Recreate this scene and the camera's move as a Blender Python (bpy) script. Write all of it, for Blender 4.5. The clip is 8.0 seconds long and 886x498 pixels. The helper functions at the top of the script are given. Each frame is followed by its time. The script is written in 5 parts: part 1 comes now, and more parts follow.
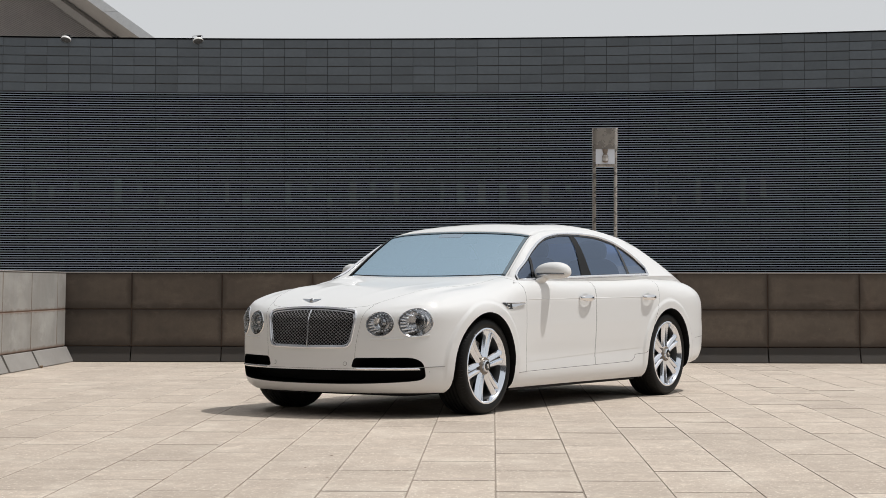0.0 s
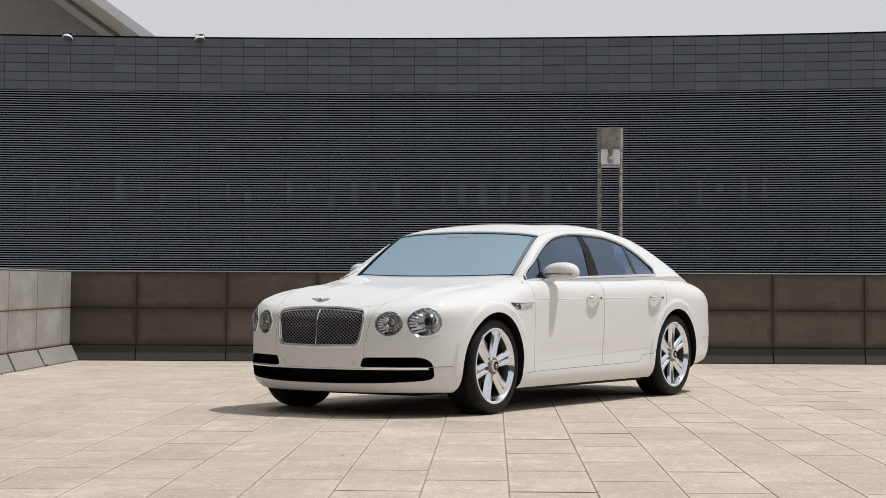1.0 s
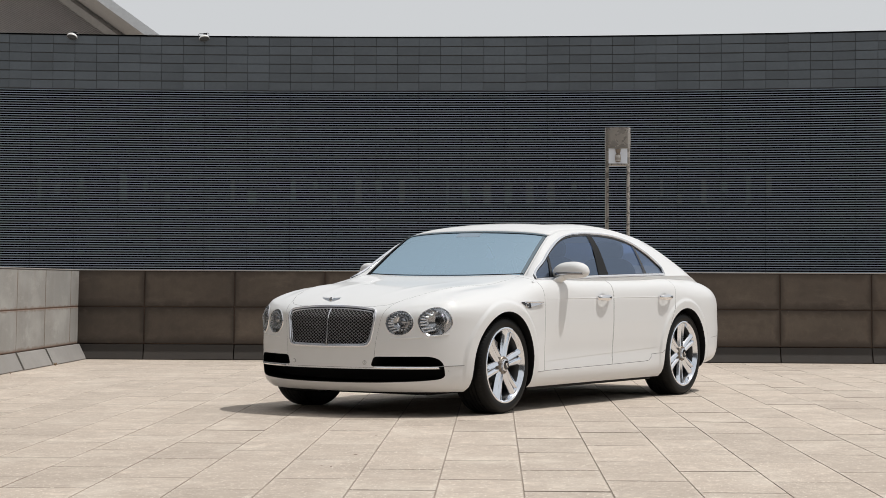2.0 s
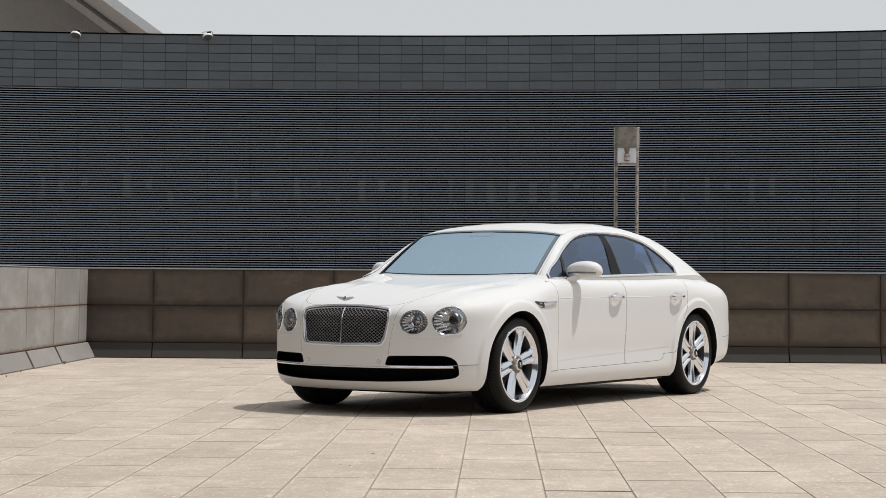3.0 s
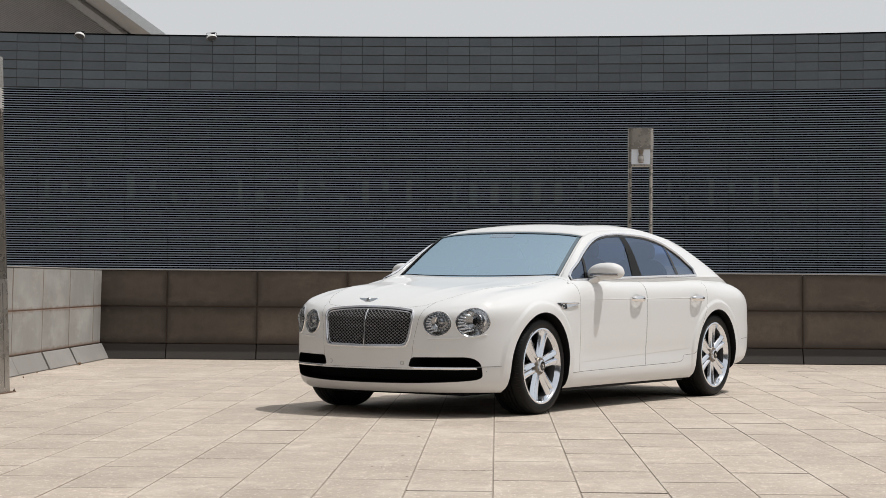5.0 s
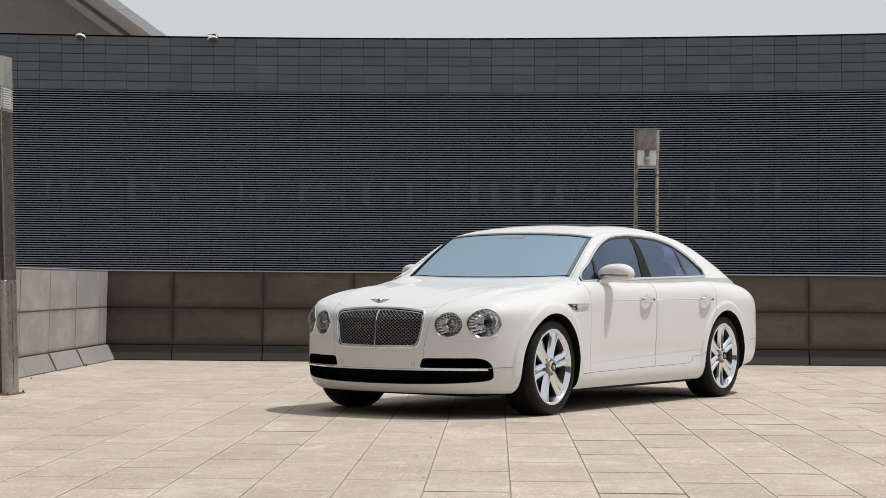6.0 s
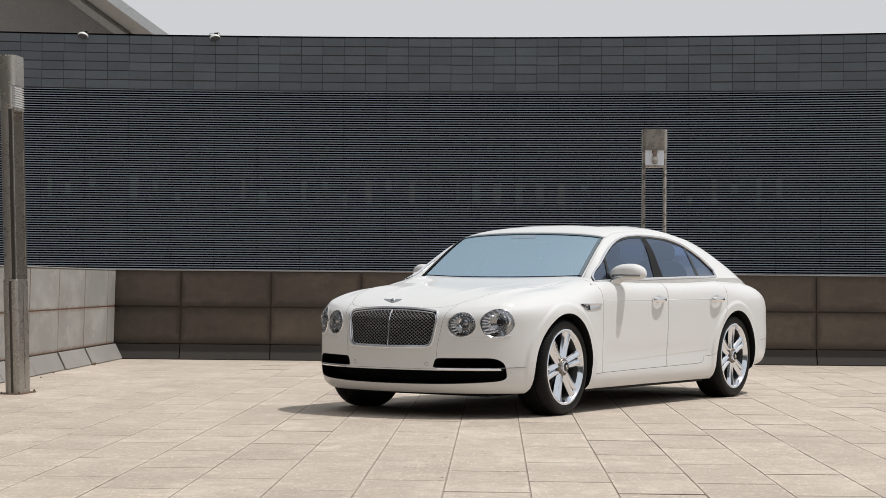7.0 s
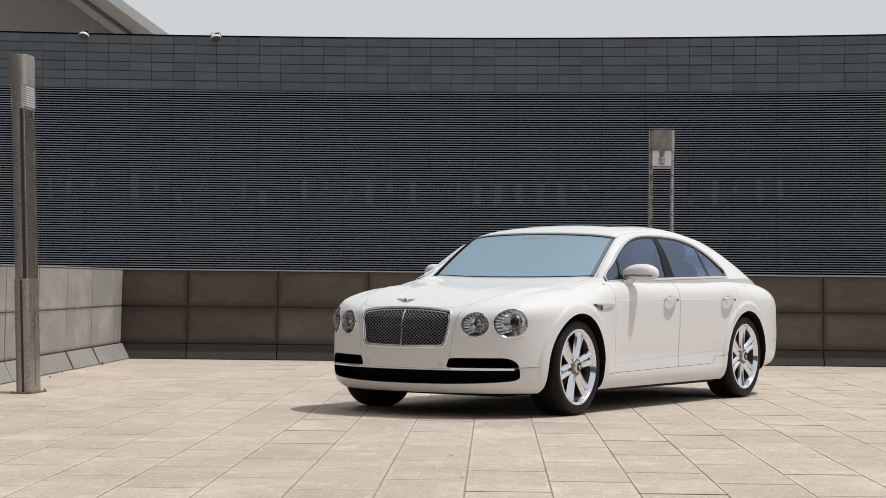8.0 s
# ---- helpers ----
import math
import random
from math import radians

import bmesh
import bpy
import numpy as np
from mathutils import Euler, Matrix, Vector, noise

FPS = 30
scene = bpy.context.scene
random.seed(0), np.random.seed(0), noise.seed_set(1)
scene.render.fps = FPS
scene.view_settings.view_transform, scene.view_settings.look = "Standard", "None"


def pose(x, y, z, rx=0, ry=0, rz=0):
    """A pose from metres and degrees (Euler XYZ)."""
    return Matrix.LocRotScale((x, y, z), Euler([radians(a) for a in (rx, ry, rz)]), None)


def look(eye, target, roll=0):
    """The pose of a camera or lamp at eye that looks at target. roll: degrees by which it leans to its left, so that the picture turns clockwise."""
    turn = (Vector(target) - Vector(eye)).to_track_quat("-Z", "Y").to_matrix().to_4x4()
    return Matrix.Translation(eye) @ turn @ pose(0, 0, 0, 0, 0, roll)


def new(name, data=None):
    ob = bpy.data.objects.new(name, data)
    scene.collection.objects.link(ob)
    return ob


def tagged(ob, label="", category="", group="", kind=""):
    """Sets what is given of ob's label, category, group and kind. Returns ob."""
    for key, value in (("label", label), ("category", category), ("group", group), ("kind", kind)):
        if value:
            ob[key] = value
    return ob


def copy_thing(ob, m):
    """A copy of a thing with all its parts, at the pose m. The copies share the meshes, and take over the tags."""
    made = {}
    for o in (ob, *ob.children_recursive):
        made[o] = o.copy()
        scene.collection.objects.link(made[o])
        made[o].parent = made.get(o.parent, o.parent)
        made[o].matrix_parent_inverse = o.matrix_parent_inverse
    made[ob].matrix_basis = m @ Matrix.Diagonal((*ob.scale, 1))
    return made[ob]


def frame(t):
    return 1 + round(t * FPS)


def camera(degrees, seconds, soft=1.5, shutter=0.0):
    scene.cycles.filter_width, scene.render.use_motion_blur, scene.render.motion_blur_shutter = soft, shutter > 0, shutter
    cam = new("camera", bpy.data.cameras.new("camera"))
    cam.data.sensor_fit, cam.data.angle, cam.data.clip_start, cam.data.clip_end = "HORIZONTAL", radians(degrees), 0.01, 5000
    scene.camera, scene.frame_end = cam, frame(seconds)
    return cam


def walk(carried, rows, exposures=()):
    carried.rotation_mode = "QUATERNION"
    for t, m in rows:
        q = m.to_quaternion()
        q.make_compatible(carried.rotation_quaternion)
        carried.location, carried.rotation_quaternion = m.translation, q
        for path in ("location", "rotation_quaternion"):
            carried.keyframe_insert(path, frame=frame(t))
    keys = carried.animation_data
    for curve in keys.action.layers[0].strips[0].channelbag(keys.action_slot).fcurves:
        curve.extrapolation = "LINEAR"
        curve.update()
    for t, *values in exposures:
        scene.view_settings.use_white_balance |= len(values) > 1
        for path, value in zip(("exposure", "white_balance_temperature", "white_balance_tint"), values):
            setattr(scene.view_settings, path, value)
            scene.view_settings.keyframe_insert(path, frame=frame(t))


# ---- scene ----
cam = camera(25.53, 8.0, soft=0.85)
# seconds, eye x y z, yaw, pitch, roll
PATH = [
    (0.0, 0.0474, 0.1154, 0.9759, 1.460, 1.002, 0.069),
    (0.5, 0.0180, 0.1077, 0.9769, 1.468, 0.994, 0.143),
    (1.0, -0.0223, 0.1048, 0.9785, 1.441, 0.988, 0.250),
    (1.5, -0.0430, 0.0980, 0.9811, 1.507, 0.970, 0.221),
    (3.0, -0.1710, 0.0790, 0.9853, 1.564, 0.914, 0.379),
    (3.5, -0.2144, 0.0850, 0.9874, 1.575, 0.901, 0.337),
    (4.0, -0.2631, 0.0886, 0.9841, 1.565, 0.918, 0.415),
    (4.5, -0.2950, 0.0789, 0.9879, 1.581, 0.926, 0.424),
    (6.0, -0.4274, 0.0760, 0.9819, 1.539, 0.992, 0.413),
    (6.5, -0.4543, 0.0551, 0.9876, 1.593, 0.971, 0.431),
    (7.0, -0.5233, 0.0650, 0.9889, 1.538, 0.959, 0.489),
    (7.5, -0.5753, 0.0607, 0.9909, 1.530, 0.944, 0.562),
    (8.0, -0.6349, 0.0661, 0.9830, 1.480, 0.975, 0.586),
]
walk(cam, [(t, pose(x, y, z, 90 + p, -r, w)) for t, x, y, z, w, p, r in PATH], [(0.0, 0.0), (8.0, 0.0)])

# ---- world and sun ----
SUN_TO = Vector((0.445, 0.08, 1.0)).normalized()
world = bpy.data.worlds.new("sky")
scene.world = world
world.use_nodes = True
wn = world.node_tree
wn.nodes.clear()
sky = wn.nodes.new("ShaderNodeTexSky")
sky.sky_type = 'NISHITA'
sky.sun_disc = False
sky.sun_elevation = math.asin(SUN_TO.z)
sky.sun_rotation = math.atan2(SUN_TO.x, SUN_TO.y)
sky.altitude = 0
sky.air_density = 0.8
sky.dust_density = 5.0
sky.ozone_density = 0.4
# bright summer haze, thickest towards the horizon all round
co = wn.nodes.new("ShaderNodeTexCoord")
sep = wn.nodes.new("ShaderNodeSeparateXYZ")
wn.links.new(co.outputs["Generated"], sep.inputs[0])
hz = wn.nodes.new("ShaderNodeMapRange")
hz.interpolation_type = 'SMOOTHSTEP'
hz.inputs[1].default_value, hz.inputs[2].default_value = 0.0, 0.9
hz.inputs[3].default_value, hz.inputs[4].default_value = 0.95, 0.83
wn.links.new(sep.outputs[2], hz.inputs[0])
haze = wn.nodes.new("ShaderNodeMix")
haze.data_type = 'RGBA'
haze.inputs[7].default_value = (6.50, 6.65, 6.80, 1)
wn.links.new(hz.outputs[0], haze.inputs[0])
wn.links.new(sky.outputs[0], haze.inputs[6])
back = wn.nodes.new("ShaderNodeBackground")
back.inputs["Strength"].default_value = 0.099
wout = wn.nodes.new("ShaderNodeOutputWorld")
wn.links.new(haze.outputs[2], back.inputs[0])
wn.links.new(back.outputs[0], wout.inputs[0])

sun_data = bpy.data.lights.new("sun", 'SUN')
sun_data.energy = 2.72
sun_data.angle = radians(0.6)
sun_data.color = (1.0, 0.98, 0.955)
sun = new("sun", sun_data)
sun.matrix_world = look(SUN_TO * 60, (0, 0, 0))

# ---- materials ----
def material(name, color, rough=0.5, metal=0.0, coat=0.0, spec=0.5):
    m = bpy.data.materials.new(name)
    m.use_nodes = True
    b = m.node_tree.nodes["Principled BSDF"]
    b.inputs["Base Color"].default_value = (*color, 1)
    b.inputs["Roughness"].default_value = rough
    b.inputs["Metallic"].default_value = metal
    b.inputs["Coat Weight"].default_value = coat
    b.inputs["Coat Roughness"].default_value = 0.025
    b.inputs["Specular IOR Level"].default_value = spec
    return m


def node(m, kind, **values):
    n = m.node_tree.nodes.new(kind)
    for key, value in values.items():
        n.inputs[key.replace("_", " ")].default_value = value
    return n


def link(m, a, b):
    m.node_tree.links.new(a, b)


def mixed(m, factor, a, b, mode='MIX'):
    """A colour mix node; a and b are sockets or colours."""
    n = m.node_tree.nodes.new("ShaderNodeMix")
    n.data_type = 'RGBA'
    n.blend_type = mode
    for socket, value in ((n.inputs[0], factor), (n.inputs[6], a), (n.inputs[7], b)):
        if isinstance(value, bpy.types.NodeSocket):
            link(m, value, socket)
        elif isinstance(value, (int, float)):
            socket.default_value = value
        else:
            socket.default_value = (*value, 1)
    return n.outputs[2]


def ramp(m, source, lo, hi, a=0.0, b=1.0):
    n = m.node_tree.nodes.new("ShaderNodeMapRange")
    link(m, source, n.inputs[0])
    n.inputs[1].default_value, n.inputs[2].default_value = lo, hi
    n.inputs[3].default_value, n.inputs[4].default_value = a, b
    return n.outputs[0]


def coords(m, scale=(1, 1, 1), space="Object", world_space=False):
    mp = m.node_tree.nodes.new("ShaderNodeMapping")
    if world_space:
        g = m.node_tree.nodes.new("ShaderNodeNewGeometry")
        link(m, g.outputs["Position"], mp.inputs[0])
    else:
        t = m.node_tree.nodes.new("ShaderNodeTexCoord")
        link(m, t.outputs[space], mp.inputs[0])
    mp.inputs["Scale"].default_value = scale
    return mp.outputs[0]


def noise_of(m, vec, scale, detail=4.0, rough=0.55):
    n = node(m, "ShaderNodeTexNoise", Scale=scale, Detail=detail, Roughness=rough)
    link(m, vec, n.inputs["Vector"])
    return n.outputs["Fac"]


def bumped(m, height, strength=0.3, distance=0.01):
    b = m.node_tree.nodes.new("ShaderNodeBump")
    b.inputs["Strength"].default_value = strength
    b.inputs["Distance"].default_value = distance
    link(m, height, b.inputs["Height"])
    link(m, b.outputs[0], m.node_tree.nodes["Principled BSDF"].inputs["Normal"])


def base_of(m):
    return m.node_tree.nodes["Principled BSDF"].inputs["Base Color"]


def rough_of(m):
    return m.node_tree.nodes["Principled BSDF"].inputs["Roughness"]


def stone_material(name, a, b, stain, amount, grain=90.0, rough=0.75, island=False, per_piece=0.12, streak=0.0, bump=0.25, worn=False, joints=None):
    """Sawn stone: two tones, fine grain, blotches, a tone of its own for each piece."""
    m = material(name, a, rough)
    vec = coords(m, world_space=True)
    big = noise_of(m, vec, 0.9, 5.0)
    fine = noise_of(m, vec, grain, 3.0, 0.7)
    mid = noise_of(m, vec, 7.0, 6.0, 0.65)
    c = mixed(m, ramp(m, mid, 0.35, 0.7), a, b)
    c = mixed(m, ramp(m, big, 0.45, 0.72, 0.0, amount), c, stain)
    c = mixed(m, ramp(m, fine, 0.3, 0.72, 0.0, 0.30), c, [v * 0.62 for v in a])
    if streak:
        sv = coords(m, (3.2, 3.2, 0.35), world_space=True)
        st = noise_of(m, sv, 1.6, 4.0, 0.6)
        c = mixed(m, ramp(m, st, 0.5, 0.75, 0.0, amount * streak), c, stain)
        lv = coords(m, (1.0, 1.0, 2.2), world_space=True)
        lt = noise_of(m, lv, 1.3, 3.0, 0.5)
        c = mixed(m, ramp(m, lt, 0.48, 0.74, 0.0, 0.55 * streak), c, [min(1.0, v * 1.75) for v in a])
    if worn:
        wv = coords(m, (1.0, 0.45, 1.0), world_space=True)
        spots = noise_of(m, wv, 16.0, 5.0, 0.75)
        c = mixed(m, ramp(m, spots, 0.56, 0.70, 0.0, 0.36), c, [v * 0.68 for v in a])
        chips = noise_of(m, coords(m, (1.0, 0.6, 1.0), world_space=True), 46.0, 3.0, 0.75)
        c = mixed(m, ramp(m, chips, 0.58, 0.65, 0.0, 0.8), c, (0.78, 0.72, 0.62))
        band = noise_of(m, coords(m, (0.8, 0.6, 1.0), world_space=True), 2.4, 6.0, 0.72)
        c = mixed(m, ramp(m, band, 0.50, 0.70, 0.0, 0.5), c, (0.70, 0.63, 0.535))
        flakes = noise_of(m, coords(m, (1.0, 0.8, 1.0), world_space=True), 13.0, 5.0, 0.8)
        c = mixed(m, ramp(m, flakes, 0.57, 0.66, 0.0, 0.6), c, (0.72, 0.64, 0.54))
        c = mixed(m, ramp(m, flakes, 0.43, 0.34, 0.0, 0.32), c, [v * 0.74 for v in a])
        pale = noise_of(m, wv, 5.0, 6.0, 0.7)
        c = mixed(m, ramp(m, pale, 0.55, 0.72, 0.0, 0.55), c, [min(1.0, v * 1.25) for v in b])

    def calc(op, a, b=0.0, c=0.0):
        n = m.node_tree.nodes.new("ShaderNodeMath")
        n.operation = op
        for socket, value in zip(n.inputs, (a, b, c)):
            if isinstance(value, bpy.types.NodeSocket):
                link(m, value, socket)
            else:
                socket.default_value = value
        return n.outputs[0]

    if worn:
        # chipped and dirty arrises along the long joints
        axes = m.node_tree.nodes.new("ShaderNodeSeparateXYZ")
        link(m, vec, axes.inputs[0])
        off = calc('PINGPONG', calc('ADD', axes.outputs[0], 100 * 0.4115 - 0.061), 0.4115 / 2)
        ragged = noise_of(m, vec, 9.0, 5.0, 0.75)
        reach = ramp(m, ragged, 0.42, 0.72, 0.0, 0.055)
        chip = calc('MULTIPLY', calc('LESS_THAN', off, reach), ramp(m, noise_of(m, vec, 30.0, 4.0, 0.75), 0.49, 0.57, 0.0, 0.55))
        c = mixed(m, chip, c, (0.76, 0.69, 0.60))
        grime = calc('LESS_THAN', off, ramp(m, noise_of(m, vec, 14.0, 4.0, 0.7), 0.30, 0.66, 0.001, 0.0092))
        c = mixed(m, calc('MULTIPLY', grime, 0.44), c, [v * w for v, w in zip(a, (0.55, 0.5, 0.45))])
    if joints:
        # dirt and rust that has washed out of the joints: (axis, first joint, spacing, dirt colour, reach, amount)
        axis, start, pitch, dirt, reach, most = joints
        sep = m.node_tree.nodes.new("ShaderNodeSeparateXYZ")
        link(m, vec, sep.inputs[0])

        near_v = calc('PINGPONG', calc('SUBTRACT', sep.outputs[axis], start - 40 * pitch), pitch / 2)
        z = sep.outputs[2]
        near_h = calc('MINIMUM', calc('ABSOLUTE', calc('SUBTRACT', z, 0.652)), calc('MINIMUM', calc('ABSOLUTE', calc('SUBTRACT', z, 0.205)), calc('ABSOLUTE', calc('SUBTRACT', z, 1.12))))
        ragged = ramp(m, mid, 0.25, 0.75, 0.2, 1.7)
        d = calc('MINIMUM', calc('MULTIPLY', near_v, 1.35), near_h)
        dirt_at = ramp(m, calc('DIVIDE', d, calc('MULTIPLY', ragged, reach)), 0.0, 1.0, most, 0.0)
        c = mixed(m, dirt_at, c, dirt)
        rust = noise_of(m, coords(m, (1.0, 1.0, 0.5), world_space=True), 1.3, 5.0, 0.65)
        c = mixed(m, ramp(m, rust, 0.58, 0.74, 0.0, 0.22), c, [v * k for v, k in zip(a, (0.95, 0.66, 0.50))])
        # pale scuffs and lime specks
        sv2 = coords(m, (1.0, 1.0, 0.55), world_space=True)
        specks = noise_of(m, sv2, 24.0, 4.0, 0.8)
        c = mixed(m, ramp(m, specks, 0.66, 0.76, 0.0, 0.6), c, [min(1.0, v * 1.6) for v in b])
        scuff = noise_of(m, coords(m, (0.6, 0.6, 1.6), world_space=True), 2.2, 6.0, 0.7)
        c = mixed(m, ramp(m, scuff, 0.56, 0.78, 0.0, 0.5), c, [min(1.0, v * 1.45) for v in b])
    if island:
        g = m.node_tree.nodes.new("ShaderNodeNewGeometry")
        rnd = g.outputs["Random Per Island"]
    else:
        o = m.node_tree.nodes.new("ShaderNodeObjectInfo")
        rnd = o.outputs["Random"]
    hs = m.node_tree.nodes.new("ShaderNodeHueSaturation")
    link(m, ramp(m, rnd, 0.0, 1.0, 1.0 - per_piece, 1.0 + per_piece), hs.inputs["Value"])
    link(m, c, hs.inputs["Color"])
    link(m, hs.outputs[0], base_of(m))
    link(m, ramp(m, mid, 0.2, 0.8, rough - 0.12, rough + 0.12), rough_of(m))
    if worn:
        bumped(m, noise_of(m, vec, 17.0, 6.0, 0.8), 0.65, 0.016)
    else:
        bumped(m, fine, bump, 0.004)
    return m


STONE = ((0.474, 0.392, 0.321), (0.582, 0.498, 0.412), (0.40, 0.33, 0.27), 0.60)
M_TILE = stone_material("paving_stone", *STONE, grain=55, per_piece=0.06, worn=True)
M_TILE_EDGE = stone_material("paving_dirty_edge", *[[v * 0.72 for v in c] for c in STONE[:3]], 0.65, grain=55, per_piece=0.10, worn=True)
M_TILE_FAR = stone_material("paving_stone_far", *STONE, grain=55, island=True, per_piece=0.055, worn=True)
M_JOINT = stone_material("paving_joint", (0.27, 0.222, 0.178), (0.33, 0.275, 0.22), (0.19, 0.158, 0.128), 0.5)
M_GROUND = stone_material("open_ground", (0.36, 0.32, 0.28), (0.42, 0.37, 0.31), (0.28, 0.25, 0.21), 0.6, grain=30)
# hues differ; north stones also hold shade in their tone, west panels sunlight
M_PANEL = stone_material("brown_wall_stone_shaded", (0.095, 0.075, 0.058), (0.152, 0.121, 0.094), (0.065, 0.052, 0.042), 0.6, per_piece=0.15, streak=0.6, joints=(0, -4.425, 1.121, (0.030, 0.021, 0.016), 0.11, 0.85))
M_PANEL_GREY = stone_material("grey_wall_stone_sunlit", (0.283, 0.276, 0.259), (0.331, 0.322, 0.302), (0.198, 0.175, 0.149), 0.5, per_piece=0.09, streak=0.6, joints=(1, 6.475, 1.325, (0.150, 0.088, 0.055), 0.034, 0.9))
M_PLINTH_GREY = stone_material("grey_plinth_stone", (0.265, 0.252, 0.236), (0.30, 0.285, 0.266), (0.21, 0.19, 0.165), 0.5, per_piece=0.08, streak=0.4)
M_PLINTH_BROWN = stone_material("brown_plinth_stone_shaded", (0.034, 0.028, 0.023), (0.046, 0.038, 0.031), (0.024, 0.020, 0.016), 0.5, per_piece=0.10, streak=0.4)
M_RUST_JOINT = stone_material("rusty_wall_joint", (0.20, 0.115, 0.075), (0.27, 0.16, 0.105), (0.12, 0.07, 0.05), 0.5)
M_PANEL_JOINT = stone_material("wall_joint", (0.095, 0.060, 0.042), (0.14, 0.09, 0.062), (0.05, 0.036, 0.028), 0.5)
M_COPING = stone_material("coping_stone", (0.32, 0.30, 0.28), (0.37, 0.345, 0.32), (0.25, 0.23, 0.21), 0.5)
M_CLAD = stone_material("dark_cladding", (0.081, 0.095, 0.109), (0.100, 0.116, 0.132), (0.068, 0.079, 0.091), 0.5, grain=14, rough=0.5, per_piece=0.14)
M_CLAD_FAR = stone_material("dark_cladding_rest", (0.081, 0.095, 0.109), (0.100, 0.116, 0.132), (0.068, 0.079, 0.091), 0.5, grain=14, rough=0.5, island=True, per_piece=0.14)
M_SLAT = stone_material("louvre_metal", (0.365, 0.420, 0.492), (0.404, 0.460, 0.536), (0.316, 0.363, 0.427), 0.5, grain=6, rough=0.45, island=True, per_piece=0.05)
# shade between the slats is put into this near-black; the cap is black anyway
M_VOID = material("gap_shade_and_cap_black", (0.0028, 0.003, 0.0036), 0.9, spec=0.03)
M_CLAD_JOINT = material("cladding_joint", (0.058, 0.058, 0.060), 0.8)
M_GHOST = material("pale_backing_panel", (0.019, 0.020, 0.022), 0.6, spec=0.1)
M_GHOST_RED = material("reddish_backing_panel", (0.028, 0.021, 0.023), 0.6, spec=0.1)
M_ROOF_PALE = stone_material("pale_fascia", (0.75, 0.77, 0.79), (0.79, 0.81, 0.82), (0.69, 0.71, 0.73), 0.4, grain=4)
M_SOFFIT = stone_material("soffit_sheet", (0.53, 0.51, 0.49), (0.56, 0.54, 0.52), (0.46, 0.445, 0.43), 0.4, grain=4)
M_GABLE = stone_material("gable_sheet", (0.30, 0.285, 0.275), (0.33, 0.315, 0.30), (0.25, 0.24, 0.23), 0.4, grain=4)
M_RIB = stone_material("ribbed_cladding", (0.44, 0.425, 0.41), (0.47, 0.45, 0.435), (0.37, 0.36, 0.35), 0.4, grain=4)
M_LAMP = stone_material("lamp_metallic_paint", (0.40, 0.376, 0.342), (0.43, 0.40, 0.365), (0.35, 0.325, 0.295), 0.4, grain=40, rough=0.28, per_piece=0.0, bump=0.05)
M_LAMP.node_tree.nodes["Principled BSDF"].inputs["Metallic"].default_value = 0.7
M_LAMP_GLASS = material("frosted_lamp_glass", (0.74, 0.79, 0.87), 0.25)
M_CAGE = material("brown_cage_metal", (0.20, 0.165, 0.135), 0.6)
M_LEAF = material("dry_leaf_brown", (0.23, 0.155, 0.09), 0.8)
M_LAMP_DARK = material("lamp_slot", (0.05, 0.042, 0.036), 0.6)
M_LAMP_LIGHT = material("lamp_louvre_ring", (0.55, 0.54, 0.52), 0.4)
M_WHITE_METAL = material("white_metal", (0.72, 0.72, 0.70), 0.4)
M_RIM_GREY_STEEL = material("bracket_steel", (0.14, 0.14, 0.14), 0.5, 0.5)
M_RUST = material("rusted_plate", (0.16, 0.10, 0.07), 0.7, 0.3)

M_PAINT = material("white_pearl_paint", (0.705, 0.708, 0.704), 0.55, 0.0, 0.5, 0.25)
M_BLACK = material("black_plastic", (0.006, 0.006, 0.0065), 0.6, 0.0, 0.0, 0.2)
M_RIM_DARK = material("dark_barrel", (0.045, 0.045, 0.046), 0.45, 0.6)
M_GLOSS_BLACK = material("gloss_black", (0.010, 0.010, 0.011), 0.08)
M_CHROME = material("chrome", (0.86, 0.86, 0.87), 0.09, 1.0)
M_GRILLE = material("grille_chrome", (0.25, 0.25, 0.255), 0.55, 0.35)
M_RIM = material("polished_alloy", (0.83, 0.865, 0.92), 0.13, 1.0)
M_RIM_GREY = material("brown_grey_alloy_centre", (0.25, 0.215, 0.18), 0.4, 0.6)
M_SILVER = material("satin_silver", (0.70, 0.71, 0.73), 0.25, 1.0)
M_TRIM = material("bright_window_trim", (0.80, 0.82, 0.86), 0.22, 0.7)
M_BOWL = material("lamp_bowl", (0.40, 0.405, 0.42), 0.16, 0.9)
M_SEAM = material("panel_joint", (0.22, 0.22, 0.215), 0.6)
M_BRAKE = material("brake_steel", (0.25, 0.24, 0.23), 0.4, 1.0)
M_TYRE = material("tyre_rubber", (0.006, 0.0058, 0.0055), 0.5, 0.0, 0.0, 0.2)
M_LEATHER = material("dark_leather", (0.042, 0.043, 0.055), 0.5)
M_INTERIOR = material("cabin_trim", (0.02, 0.02, 0.025), 0.6)
M_LINING = material("pale_roof_cloth", (0.42, 0.41, 0.40), 0.9)
M_RED = material("tail_lamp_red", (0.30, 0.01, 0.01), 0.1)
M_BADGE = material("badge_metal", (0.70, 0.76, 0.84), 0.4, 0.6)


